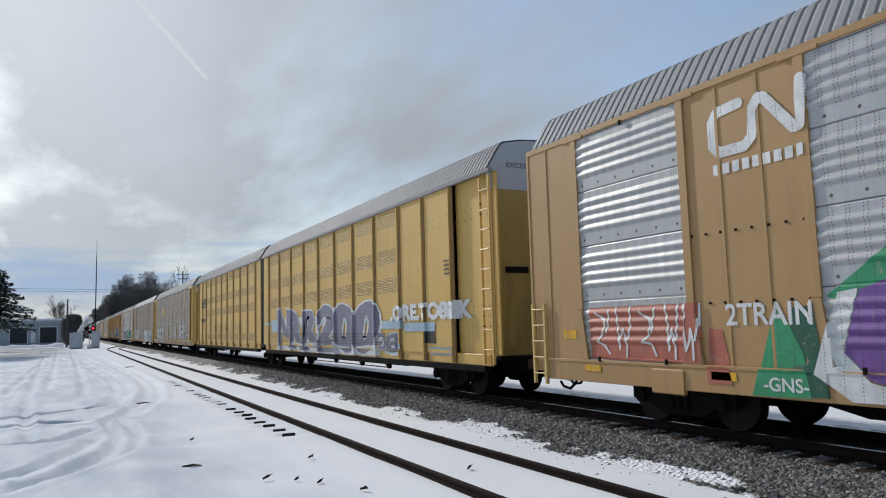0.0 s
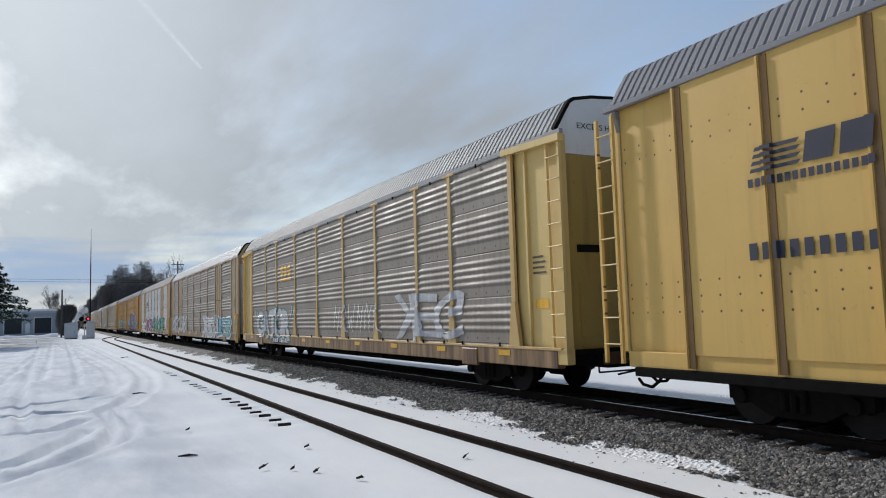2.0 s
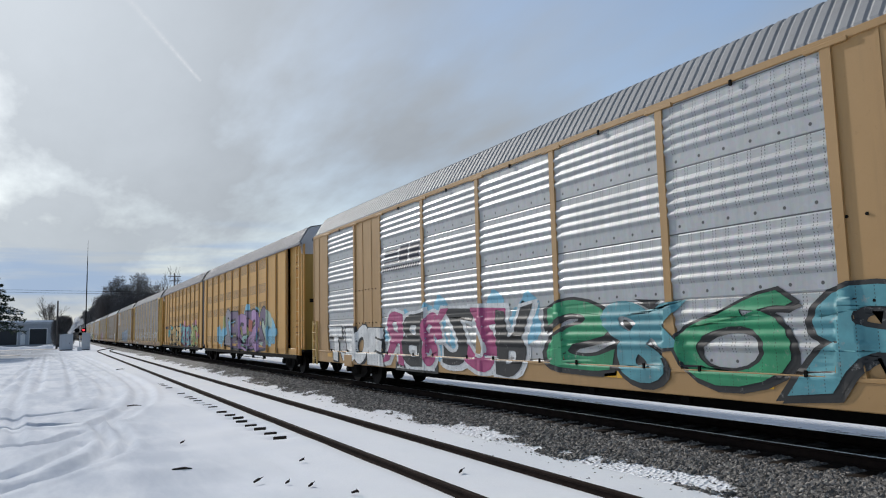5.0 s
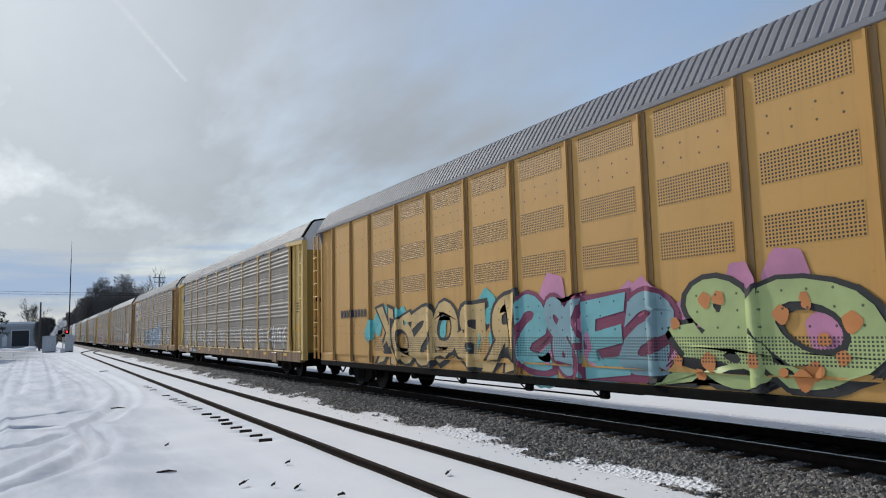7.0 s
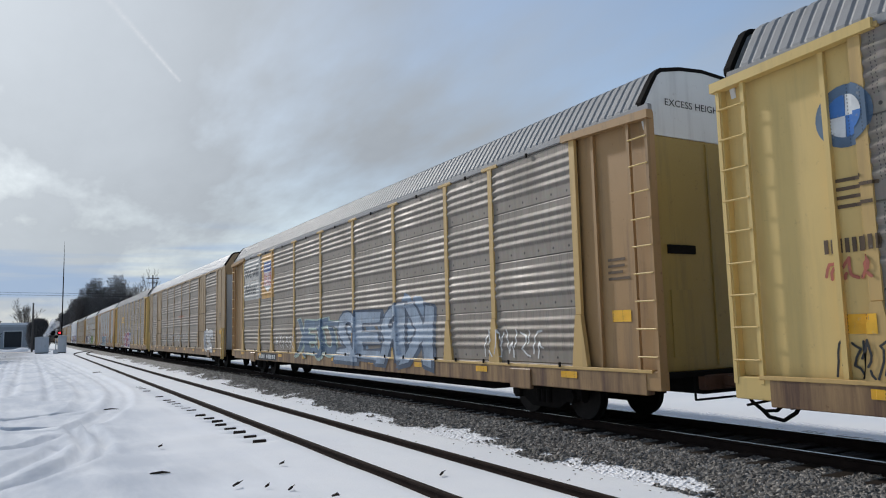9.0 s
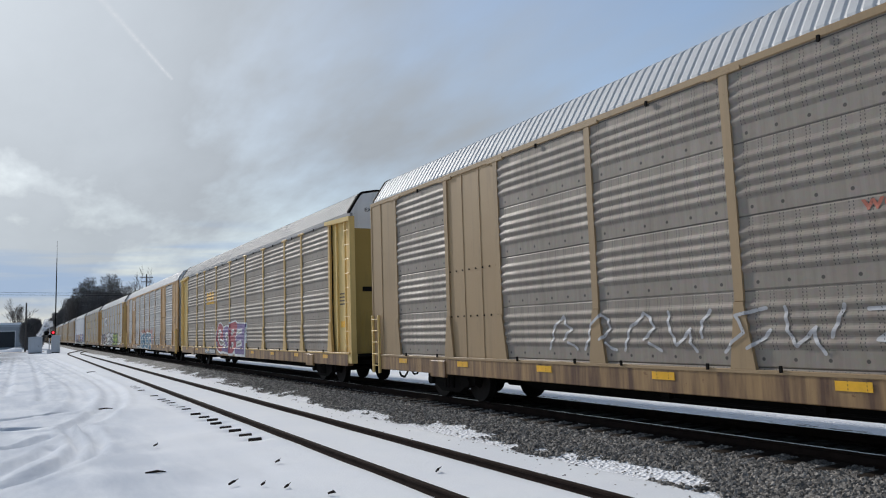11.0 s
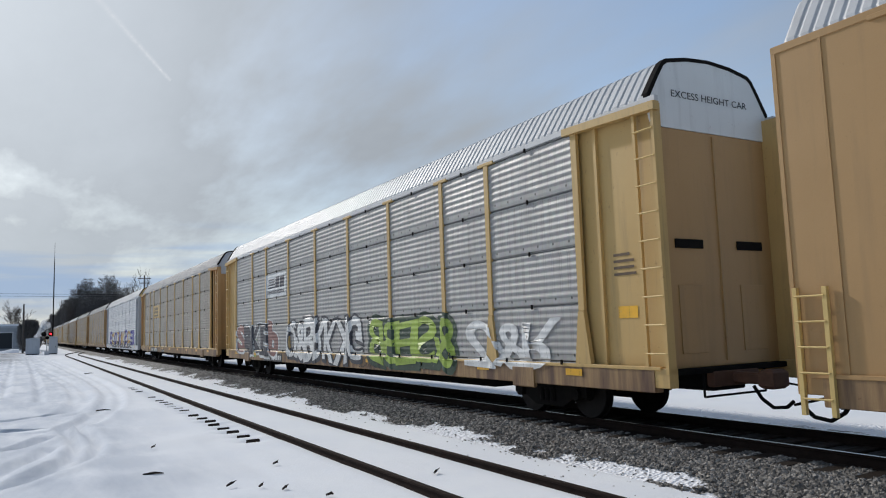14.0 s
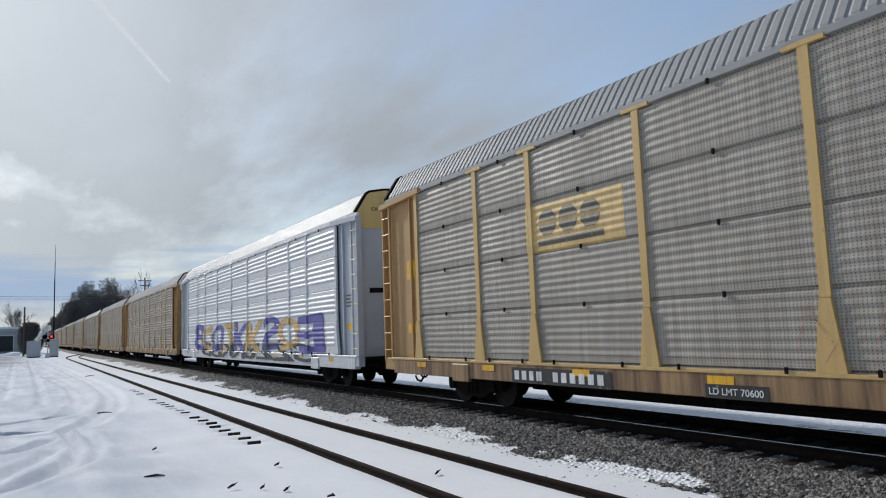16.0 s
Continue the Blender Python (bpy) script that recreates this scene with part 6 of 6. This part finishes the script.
def conifer(name, height, radius, label):
    """A pine with drooping tiers of needle sprays, snow lying on some of them."""
    rng = random.Random(33)
    b = Build().tube((0, 0, 0), (0, 0, height * 0.97), 0.17, 8, 0.02)
    V, F, I = [], [], []
    for k in range(190):
        u = (k / 190) ** 0.85
        z = 3.4 + u * (height - 3.5)
        L = radius * (1 - u) ** 0.75 * rng.uniform(0.65, 1.15) + 0.15
        a = k * 2.4 + rng.uniform(-0.3, 0.3)
        d = Vector((math.cos(a), math.sin(a), 0))
        tip = d * L + Vector((0, 0, z - 0.12 * L + 0.1))
        b.tube((0, 0, z), tip, 0.035, 4, 0.01)
        side = Vector((-d.y, d.x, 0))
        for j in range(18):
            # side shoots, each a spray of needles that droops at its tip
            w = 0.12 + 0.88 * j / 17
            c0 = Vector((0, 0, z)).lerp(tip, w)
            reach = (0.25 + 0.55 * (1 - w)) * (0.35 + 0.28 * L)
            out = (d * rng.uniform(0.3, 0.9) + side * rng.choice((-1, 1)) * rng.uniform(0.4, 1.0) + Vector((0, 0, rng.uniform(-0.35, 0.15)))).normalized() * reach
            snowy = rng.random() < 0.22
            for q in range(9):
                c = c0 + out * (q / 8) + Vector((rng.uniform(-1, 1), rng.uniform(-1, 1), rng.uniform(-1, 1))) * 0.10 - Vector((0, 0, 0.10 * (q / 8) ** 2))
                s = rng.uniform(0.16, 0.30)
                o = (out.normalized() * 0.8 + Vector((rng.uniform(-1, 1), rng.uniform(-1, 1), rng.uniform(-0.6, 0.5)))).normalized() * s
                o2 = Vector((rng.uniform(-1, 1), rng.uniform(-1, 1), rng.uniform(-0.4, 0.4))).normalized() * s * 0.45
                n0 = len(V)
                V += [c - o, c + o2, c + o, c - o2]
                F.append((n0, n0 + 1, n0 + 2, n0 + 3))
                I.append(1 if snowy and rng.random() < 0.6 else 0)
    t = new(name)
    tagged(t, label, "tree")
    place("trunk", b.mesh("trunk", M["bark"]), t)
    place("crown", mesh_of("crown", V, F, M["needle"], (M["clump_snow"],), I), t)
    return t


def thicket(name, height, width, seed, label):
    """A close stand of dark trees: many stems, with masses of fine twigs."""
    rng = random.Random(seed)
    V, F = [], []
    stems = Build()
    for s in range(26):
        x, y = rng.uniform(-width / 2, width / 2), rng.uniform(-5, 5)
        h = height * (1 - 0.35 * abs(2 * x / width) ** 2) * rng.uniform(0.72, 1.0)
        stems.tube((x, y, 0), (x + rng.uniform(-0.6, 0.6), y, h * 0.8), 0.16, 5, 0.03)
        for j in range(2100):
            a, u = rng.uniform(0, 6.283), rng.random() ** 0.6
            r = min(2.3, width * 0.3) * (1 - abs(u - 0.55) * 1.0) * math.sqrt(rng.random())
            c = Vector((x + r * math.cos(a), y + r * math.sin(a), h * (0.08 + 0.92 * u)))
            d = Vector((math.cos(a) * 0.8, math.sin(a) * 0.8, rng.uniform(0.1, 1.2))).normalized() * rng.uniform(0.3, 0.9)
            e = Vector((rng.uniform(-1, 1), rng.uniform(-1, 1), rng.uniform(-1, 1))).normalized() * rng.uniform(0.02, 0.06)
            n0 = len(V)
            V += [c - e, c + e, c + d]
            F.append((n0, n0 + 1, n0 + 2))
    t = new(name)
    tagged(t, label, "trees", kind="stuff")
    place("trunks", stems.mesh("trunks", M["bark"]), t)
    place("crowns", mesh_of("crowns", V, F, M["twig"]), t)
    return t


def distance():
    M["bark"] = material("bark", plain, base=(0.095, 0.082, 0.073), rough=0.9)
    M["twig"] = material("twig", plain, base=(0.14, 0.132, 0.128), rough=0.95)
    M["needle"] = material("needles", plain, base=(0.030, 0.050, 0.030), rough=0.8)
    M["clump_snow"] = material("clump_snow", plain, base=(0.80, 0.82, 0.85), rough=0.8, var=0.05)
    M["siding"] = material("wall_siding", painted, base=(0.34, 0.36, 0.38), amount=0.2)
    M["dark"] = material("dark_opening", plain, base=(0.012, 0.014, 0.018), rough=0.5)
    M["alu"] = material("cabinet_aluminium", painted, base=(0.50, 0.52, 0.55), amount=0.15, rough=0.4, metal=0.3)
    M["asphalt"] = material("wet_asphalt", plain, base=(0.13, 0.13, 0.14), rough=0.6, var=0.5, scale=0.6)
    lamp = bpy.data.materials.new("red_lamp")
    lamp.use_nodes = True
    lamp.node_tree.nodes["Principled BSDF"].inputs["Base Color"].default_value = (0.5, 0.01, 0.01, 1)
    lamp.node_tree.nodes["Principled BSDF"].inputs["Emission Color"].default_value = (1.0, 0.03, 0.05, 1)
    lamp.node_tree.nodes["Principled BSDF"].inputs["Emission Strength"].default_value = 2.5

    # ploughed road that crosses the line
    b = Build().box(-90, 2.5, 138, 146, -0.05, 0.05, 0.01)
    b.box(-60, -4.0, 100, 104.5, -0.05, 0.035, 0.01)
    tagged(new("road", b.mesh("road", M["asphalt"])), "ploughed wet asphalt road", "road", kind="structure")
    # snow banks beside the road
    rng = random.Random(6)
    for k, (x0, x1, y, h) in enumerate(((-70, -0.8, 149, 0.75), (-40, -3, 106.5, 0.30))):
        V, F = [], []
        n = 60
        for j in range(n + 1):
            x = x0 + (x1 - x0) * j / n
            hh = h * rng.uniform(0.5, 1.1)
            V += [(x, y - 1.6, -0.05), (x, y - 0.5, hh * 0.8), (x, y + 0.4, hh), (x, y + 1.8, -0.05)]
            if j:
                for q in range(3):
                    F.append((4 * j - 4 + q, 4 * j - 3 + q, 4 * j + 1 + q, 4 * j + q))
        tagged(new("snow_bank", mesh_of("snow_bank", V, F, M["snow"], smooth=True)), "low ploughed snow bank beside the road", "snow bank", kind="structure")

    # low flat-roofed workshop
    shop = new("workshop")
    tagged(shop, "low grey flat-roofed workshop with dark garage doors", "building")
    shop.matrix_basis = pose(0, 190, 0)
    w = Build()
    w.box(-26, -0.5, 0.0, 14, 0, 5.5, 0.02)
    place("wall", w.mesh("wall", M["siding"]), shop)
    place("roof", Build().box(-26.3, -0.3, -0.35, 14.3, 5.5, 5.95, 0.05).mesh("roof", M["clump_snow"]), shop)
    place("fascia", Build().box(-26.2, -0.4, -0.25, -0.02, 5.05, 5.48, 0.02).mesh("fascia", M["greyp"]), shop)
    for a, b2 in ((-11.7, -8.3), (-5.8, -2.4), (-20, -15.5)):
        d = Build().box(a, b2, -0.08, 0.0, 0.5, 4.0, 0.02)
        door = place("garage_door", d.mesh("garage_door", M["dark"]), shop)
        f = Build()
        f.box(a - 0.15, a, -0.12, 0.0, 0.5, 4.15, 0.01)
        f.box(b2, b2 + 0.15, -0.12, 0.0, 0.5, 4.15, 0.01)
        f.box(a - 0.15, b2 + 0.15, -0.12, 0.0, 4.0, 4.18, 0.01)
        place("door_frame", f.mesh("door_frame", M["white"]), door)
    place("side_door", Build().box(-7.6, -6.7, -0.09, 0.0, 0.5, 2.7, 0.01).mesh("side_door", M["white"]), shop)

    pine = conifer("pine_tree", 11.6, 5.4, "dark green pine with snow on its boughs")
    pine.matrix_basis = pose(-8.6, 92, -0.1)

    for x, y, h, wd, seed, lab in ((-1.9, 205, 12.6, 11.0, 3, "thin leafless tree behind the workshop"), (20.4, 165, 17.4, 12.5, 8, "tall leafless tree beyond the railway"),
                                   (25.0, 172, 15.4, 7.0, 9, "leafless tree beyond the railway"), (29.0, 176, 15.0, 7.5, 10, "leafless tree beyond the railway"),
                                   (10.0, 215, 13.6, 10.0, 12, "leafless tree before the dark stand")):
        bare_tree("bare_tree", h, wd, seed, lab).matrix_basis = pose(x, y, -0.1)
    for x, y, h, wd, seed in ((19.6, 218, 19.4, 12, 1), (15.4, 226, 19.2, 10, 7), (27, 250, 18.0, 18, 2), (14.6, 300, 17.5, 11, 3), (22, 330, 17, 22, 4), (13.0, 390, 14.5, 11, 5), (0.7, 172, 6.6, 3.2, 6)):
        thicket("dark_trees", h, wd, seed, "close stand of dark leafless trees" if h > 6 else "dark shrub beside the workshop").matrix_basis = pose(x, y, -0.1)

    # power poles and wires
    pole = new("utility_pole")
    tagged(pole, "weathered wooden utility pole beside the road", "pole", "utility poles")
    place("shaft", Build().tube((0, 0, -0.2), (0, 0, 8.3), 0.16, 8, 0.12).mesh("shaft", M["bark"]), pole)
    pole.matrix_basis = pose(-0.25, 142, 0)
    pole2 = new("utility_pole")
    tagged(pole2, "wooden utility pole with a crossarm beyond the railway", "pole", "utility poles")
    place("shaft", Build().tube((0, 0, -0.2), (0, 0, 14.0), 0.17, 8, 0.12).mesh("shaft", M["bark"]), pole2)
    place("crossarm", Build().box(-1.2, 1.2, -0.06, 0.06, 13.3, 13.45, 0.01).mesh("crossarm", M["bark"]), pole2)
    place("crossarm", Build().box(-0.9, 0.9, -0.06, 0.06, 12.4, 12.55, 0.01).mesh("crossarm", M["bark"]), pole2)
    pole2.matrix_basis = pose(19.8, 150, 0)
    for z, lab in ((11.5, "upper"), (11.05, "lower")):
        b = Build()
        pts = []
        for k in range(25):
            u = k / 24
            pts.append(Vector((-60 + 84 * u, 150 + 12 * u, z + 1.0 - 1.6 * u - 1.2 * 4 * u * (1 - u) * 0.4)))
        b.path(pts, 0.022)
        tagged(new("power_line", b.mesh("power_line", M["black"])), "thin black overhead power line", "wire", "power lines")

    mast = new("radio_mast")
    tagged(mast, "tall thin steel radio mast", "mast")
    mast.matrix_basis = pose(4.4, 150, 0)
    place("lower_tube", Build().tube((0, 0, -0.1), (0, 0, 13.5), 0.11, 8, 0.09).mesh("lower_tube", M["iron"]), mast)
    place("upper_tube", Build().tube((0, 0, 13.5), (0, 0, 16.8), 0.075, 8, 0.06).mesh("upper_tube", M["iron"]), mast)
    place("whip", Build().tube((0, 0, 16.8), (0, 0, 20.0), 0.04, 6, 0.02).mesh("whip", M["iron"]), mast)

    # equipment cabinets and the crossing signal
    def cabinet(x0, x1, y, h, lab):
        c = new("signal_cabinet")
        tagged(c, lab, "cabinet", "signal cabinets")
        c.matrix_basis = pose((x0 + x1) / 2, y, 0)
        hw = (x1 - x0) / 2
        place("body", Build().box(-hw, hw, -0.9, 0.9, 0.12, h, 0.03).mesh("body", M["alu"]), c)
        place("roof", Build().prism([(-hw - 0.08, h), (hw + 0.08, h), (hw + 0.08, h + 0.06), (0, h + 0.16), (-hw - 0.08, h + 0.06)], "y", -1.0, 1.0).mesh("roof", M["alu"]), c)
        place("plinth", Build().box(-hw + 0.05, hw - 0.05, -0.85, 0.85, -0.1, 0.12, 0.01).mesh("plinth", M["iron"]), c)
        d = place("door", Build().box(-hw * 0.6, hw * 0.6, -0.94, -0.9, 0.25, h - 0.2, 0.01).mesh("door", M["alu"]), c)
        place("handle", Build().box(hw * 0.45, hw * 0.5, -0.98, -0.94, 1.0, 1.2, 0.005).mesh("handle", M["iron"]), d)
    cabinet(0.15, 2.0, 126, 2.35, "silver aluminium equipment cabinet beside the line")
    cabinet(3.15, 4.3, 124, 2.5, "tall silver equipment cabinet beside the signal")
    sig = new("crossing_signal")
    tagged(sig, "level-crossing signal with a lit red lamp", "signal")
    sig.matrix_basis = pose(2.75, 118, 0)
    place("post", Build().tube((0, 0, -0.1), (0, 0, 3.6), 0.07, 8).mesh("post", M["alu"]), sig)
    place("base", Build().box(-0.3, 0.3, -0.3, 0.3, -0.1, 0.55, 0.03).mesh("base", M["alu"]), sig)
    place("crossarm", Build().box(-0.85, 0.85, -0.05, 0.05, 2.92, 3.02, 0.01).mesh("crossarm", M["iron"]), sig)
    for x in (-0.4, 0.45):
        lam = place("lamp_head", Build().tube((x, -0.05, 2.97), (x, -0.12, 2.97), 0.32, 16).tube((x, -0.12, 3.02), (x, -0.4, 2.99), 0.16, 12, 0.15).mesh("lamp_head", M["black"]), sig)
        if x > 0:
            place("red_lens", Build().tube((x, -0.4, 2.99), (x, -0.43, 2.99), 0.145, 12).mesh("red_lens", lamp), lam)
    low = place("low_lamp_head", Build().tube((0.05, -0.05, 2.45), (0.05, -0.12, 2.45), 0.24, 16).mesh("low_lamp_head", M["black"]), sig)

    # steam that drifts from a vent beyond the cabinets
    rng = random.Random(12)
    bm = bmesh.new()
    for k in range(34):
        u = k / 33
        r = 0.16 + 0.34 * u
        m4 = Matrix.Translation((0.3 + 2.4 * u ** 1.2 + rng.uniform(-0.3, 0.3) * u, rng.uniform(-0.4, 0.4), 0.4 + 4.6 * u + rng.uniform(-0.3, 0.3))) @ Matrix.Diagonal((r, r, r * 1.2, 1))
        bmesh.ops.create_icosphere(bm, subdivisions=2, radius=1.0, matrix=m4)
    for v in bm.verts:
        v.co += Vector((1, 1, 1)) * 0.12 * noise.noise(v.co * 2.2)
    me = bpy.data.meshes.new("steam_plume")
    bm.to_mesh(me)
    bm.free()
    st = bpy.data.materials.new("steam")
    st.use_nodes = True
    n = Nodes(st.node_tree)
    n.t.nodes.clear()
    dif = n.add("ShaderNodeBsdfTranslucent", Color=(0.85, 0.87, 0.9, 1))
    dif2 = n.add("ShaderNodeBsdfDiffuse", Color=(0.85, 0.87, 0.9, 1))
    tr = n.add("ShaderNodeBsdfTransparent")
    both = n.add("ShaderNodeMixShader", i0=0.5, i1=dif.outputs[0], i2=dif2.outputs[0])
    mixs = n.add("ShaderNodeMixShader", i0=0.30, i1=tr.outputs[0], i2=both.outputs[0])
    out = n.add("ShaderNodeOutputMaterial")
    n.t.links.new(mixs.outputs[0], out.inputs[0])
    me.materials.append(st)
    me.polygons.foreach_set("use_smooth", [True] * len(me.polygons))
    plume = tagged(new("steam_plume", me), "thin white plume of drifting steam", "steam", kind="stuff")
    plume.matrix_basis = pose(0.6, 150, 0)

    # the vapour trail, far off in the sky
    con = bpy.data.materials.new("vapour")
    con.use_nodes = True
    n = Nodes(con.node_tree)
    n.t.nodes.clear()
    p = n.add("ShaderNodeTexCoord").outputs["UV"]
    s = n.add("ShaderNodeSeparateXYZ", Vector=p)
    edge = n.math("SUBTRACT", 1.0, n.math("ABSOLUTE", n.math("SUBTRACT", n.math("MULTIPLY", s.outputs[1], 2.0), 1.0)))
    broken = n.noise(n.vec("MULTIPLY", p, (30.0, 1.5, 1.0)), 1.0, 5.0, 0.6)
    alpha = n.math("MULTIPLY", n.math("MULTIPLY", n.math("POWER", edge, 1.4), n.ramp(broken, 0.3, 0.7, 0.2, 1.0)), n.ramp(s.outputs[0], 0.0, 0.8, 0.4, 0.95))
    em = n.add("ShaderNodeEmission", Color=(0.90, 0.94, 1.0, 1), Strength=0.80)
    tr = n.add("ShaderNodeBsdfTransparent")
    mixs = n.add("ShaderNodeMixShader", i0=alpha, i1=tr.outputs[0], i2=em.outputs[0])
    out = n.add("ShaderNodeOutputMaterial")
    n.t.links.new(mixs.outputs[0], out.inputs[0])

    def at(az, el, r=3500):
        a, e = radians(az), radians(el)
        return Vector((r * math.cos(e) * math.sin(a), r * math.cos(e) * math.cos(a), EYE + r * math.sin(e)))
    a, b3 = at(2.2, 25.4), at(9.2, 18.7)
    V, F, UV = [], [], []
    for k in range(21):
        u = k / 20
        c = a.lerp(b3, u)
        wdt = 26 - 15 * u
        d = (b3 - a).normalized().cross(c.normalized()).normalized() * wdt
        V += [c - d, c + d]
        if k:
            F.append((2 * k - 2, 2 * k - 1, 2 * k + 1, 2 * k))
            UV += [((k - 1) / 20, 0), ((k - 1) / 20, 1), (u, 1), (u, 0)]
    me = mesh_of("contrail", V, F, con)
    layer = me.uv_layers.new(name="UVMap")
    for j, uv in enumerate(UV):
        layer.data[j].uv = uv
    trail = tagged(new("contrail", me), "thin white vapour trail in the sky", "backdrop", kind="structure")
    trail.visible_shadow = False


distance()

THREE = dict(far=(1.85, 2.82, 2.0), near=(1.85, 2.82, 2.0))
STYLES = {
    "narrow": dict(sheet="zincd", post="post", end="pale", sill="sill", eave="roofm", roof="roofm", door="shadedoor", cap="white", **THREE),
    "csx": dict(far=(1.9, 2.85, 2.05), near=(1.85, 2.82, 2.0), sheet="zincd", post="post", end="pale", sill="sill", eave="roofm", roof="roofm", door="shadedoor", cap="white"),
    "brown": dict(far=(1.95, 2.8, 1.95), near=(1.95, 2.8, 2.0), sheet="zincd", post="post", end="dirty", sill="sill", eave="roofm", roof="roofm", door="shadedoor", cap="white"),
    "tan": dict(far=(1.6, 2.75, 2.15), near=(1.95, 3.0, 2.0), sheet="zinc", post="tan", end="tan", frame="tan", tan_bays=(2, 8), sill="tan", eave="tan", roof="roofm", door="tan", cap="greyp", end_side="sheet", flare=True, hood=False),
    "tandirty": dict(far=(1.6, 2.75, 2.15), near=(1.95, 3.0, 2.0), sheet="zincm", post="tan", end="tan", frame="tan", tan_bays=(2, 8), sill="sill", eave="tan", roof="roofw", door="greyp", cap="greyp", end_side="sheet", flare=True, hood=False),
    "tandull": dict(far=(1.6, 2.75, 2.15), near=(1.95, 3.0, 2.0), sheet="zincd", post="tandull", end="tandull", frame="tandull", tan_bays=(2, 8), sill="sill", eave="tandull", roof="roofw", door="greyp", cap="tandull", end_side="sheet"),
    "joint": dict(far=(1.7, 2.8, 2.1), near=(2.0, 2.92, 2.0), sheet="zincm", kind="joint", post="post", end="post", sill="sill", eave="roofw", roof="roofw", door="tan", cap="white"),
    "jointf": dict(far=(1.8, 2.82, 1.98), near=(1.8, 2.82, 2.0), sheet="zincf", kind="joint", post="post", end="tan", sill="sill", eave="roofm", roof="roofm", door="tan", cap="greyp"),
    "silver": dict(**THREE, sheet="silver", post="silver", end="greyp", sill="silver", eave="silver", roof="roofw", door="greyp", cap="pale"),
}
PITCH = 30.0
# rear end of each car along the train at the start, its style, its label
TRAIN = [
    (12.62, "tan", "tan and galvanised autorack car with spray-painted side"),
    (36.20, "Y1", "yellow ventilated autorack unit with grey spray-painted letters"),
    (58.00, "Y2", "yellow ventilated autorack unit with scrawled side"),
    (87.51, "narrow", "weathered galvanised autorack car with yellow posts"),
    (117.14, "tandull", "dirty galvanised autorack car with tan end panels"),
    (146.54, "tan", "tan and bright galvanised autorack car with bubble letters"),
    (170.40, "O1", "orange-yellow ventilated autorack unit with purple spray paint"),
    (192.50, "O2", "orange-yellow ventilated autorack unit with many-coloured spray paint"),
    (222.17, "narrow", "grimy galvanised autorack car with white scrawls"),
    (251.93, "brown", "brown-grimed galvanised autorack car with pale blue letters"),
    (282.06, "tandull", "dirty galvanised autorack car with flat tan panels"),
    (311.81, "csx", "weathered galvanised autorack car with yellow posts"),
    (341.57, "tandirty", "galvanised autorack car with tan panels and blue letters"),
    (371.86, "joint", "grey jointed-panel autorack car with white and green letters"),
    (402.09, "jointf", "fine-ribbed galvanised autorack car with orange posts"),
    (432.29, "silver", "silver-white autorack car with purple spray paint"),
]
for k_ in range(11):
    TRAIN.append((432.29 + PITCH * (k_ + 1), ("brown", "brown", "tandull", "jointf", "narrow")[k_ % 5], "distant weathered autorack car"))

CARS = []


def build_train():
    for p, kind, label in TRAIN:
        if kind in ("Y1", "Y2", "O1", "O2"):
            length = {"Y1": 22.05, "Y2": 21.1, "O1": 22.1, "O2": 21.2}[kind]
            st = dict(paint="yellow", vent="yvent", door="shadedoor") if kind[0] == "Y" else dict(paint="orange", vent="ovent", door="shadedoor")
            car = vented_car("autorack_car", label, length, st, kind[1] == "1", kind[1] == "2")
        else:
            length = BODY
            car = long_car("autorack_car", label, STYLES[kind])
        mid = p - length / 2
        CARS.append((car, mid, length))


build_train()
for i_ in range(len(TRAIN)):
    decorate(i_)


def travelled(t):
    """Metres that the train has come on, at a slightly uneven pace."""
    slack = [(0, 0.0), (0.5, -0.2), (1, 0.4), (1.5, 0.4), (2, -0.05), (2.5, -0.45), (3, -0.15), (5.5, -0.05), (6, -0.45), (6.5, 0.0), (7, 0.12), (7.5, 0.5), (8, 0.05),
             (8.5, 0.05), (9, 0.25), (9.5, 0.42), (10, 0.35), (12.5, 0.12), (14, 0.22), (15, 0.0), (16, -0.2)]
    pace = 24.115 * t - 0.04494 * t * t + 0.002425 * t ** 3
    return pace + float(np.interp(t, [a for a, b in slack], [b for a, b in slack]))


def motions():
    times = [k * 0.5 for k in range(7)] + [4.25] + [5.5 + k * 0.5 for k in range(10)] + [11.25] + [12.5 + k * 0.5 for k in range(8)]
    for car, mid, length in CARS:
        walk(car, [(t, pose(TRACK, mid - travelled(t), RAIL)) for t in times])


motions()
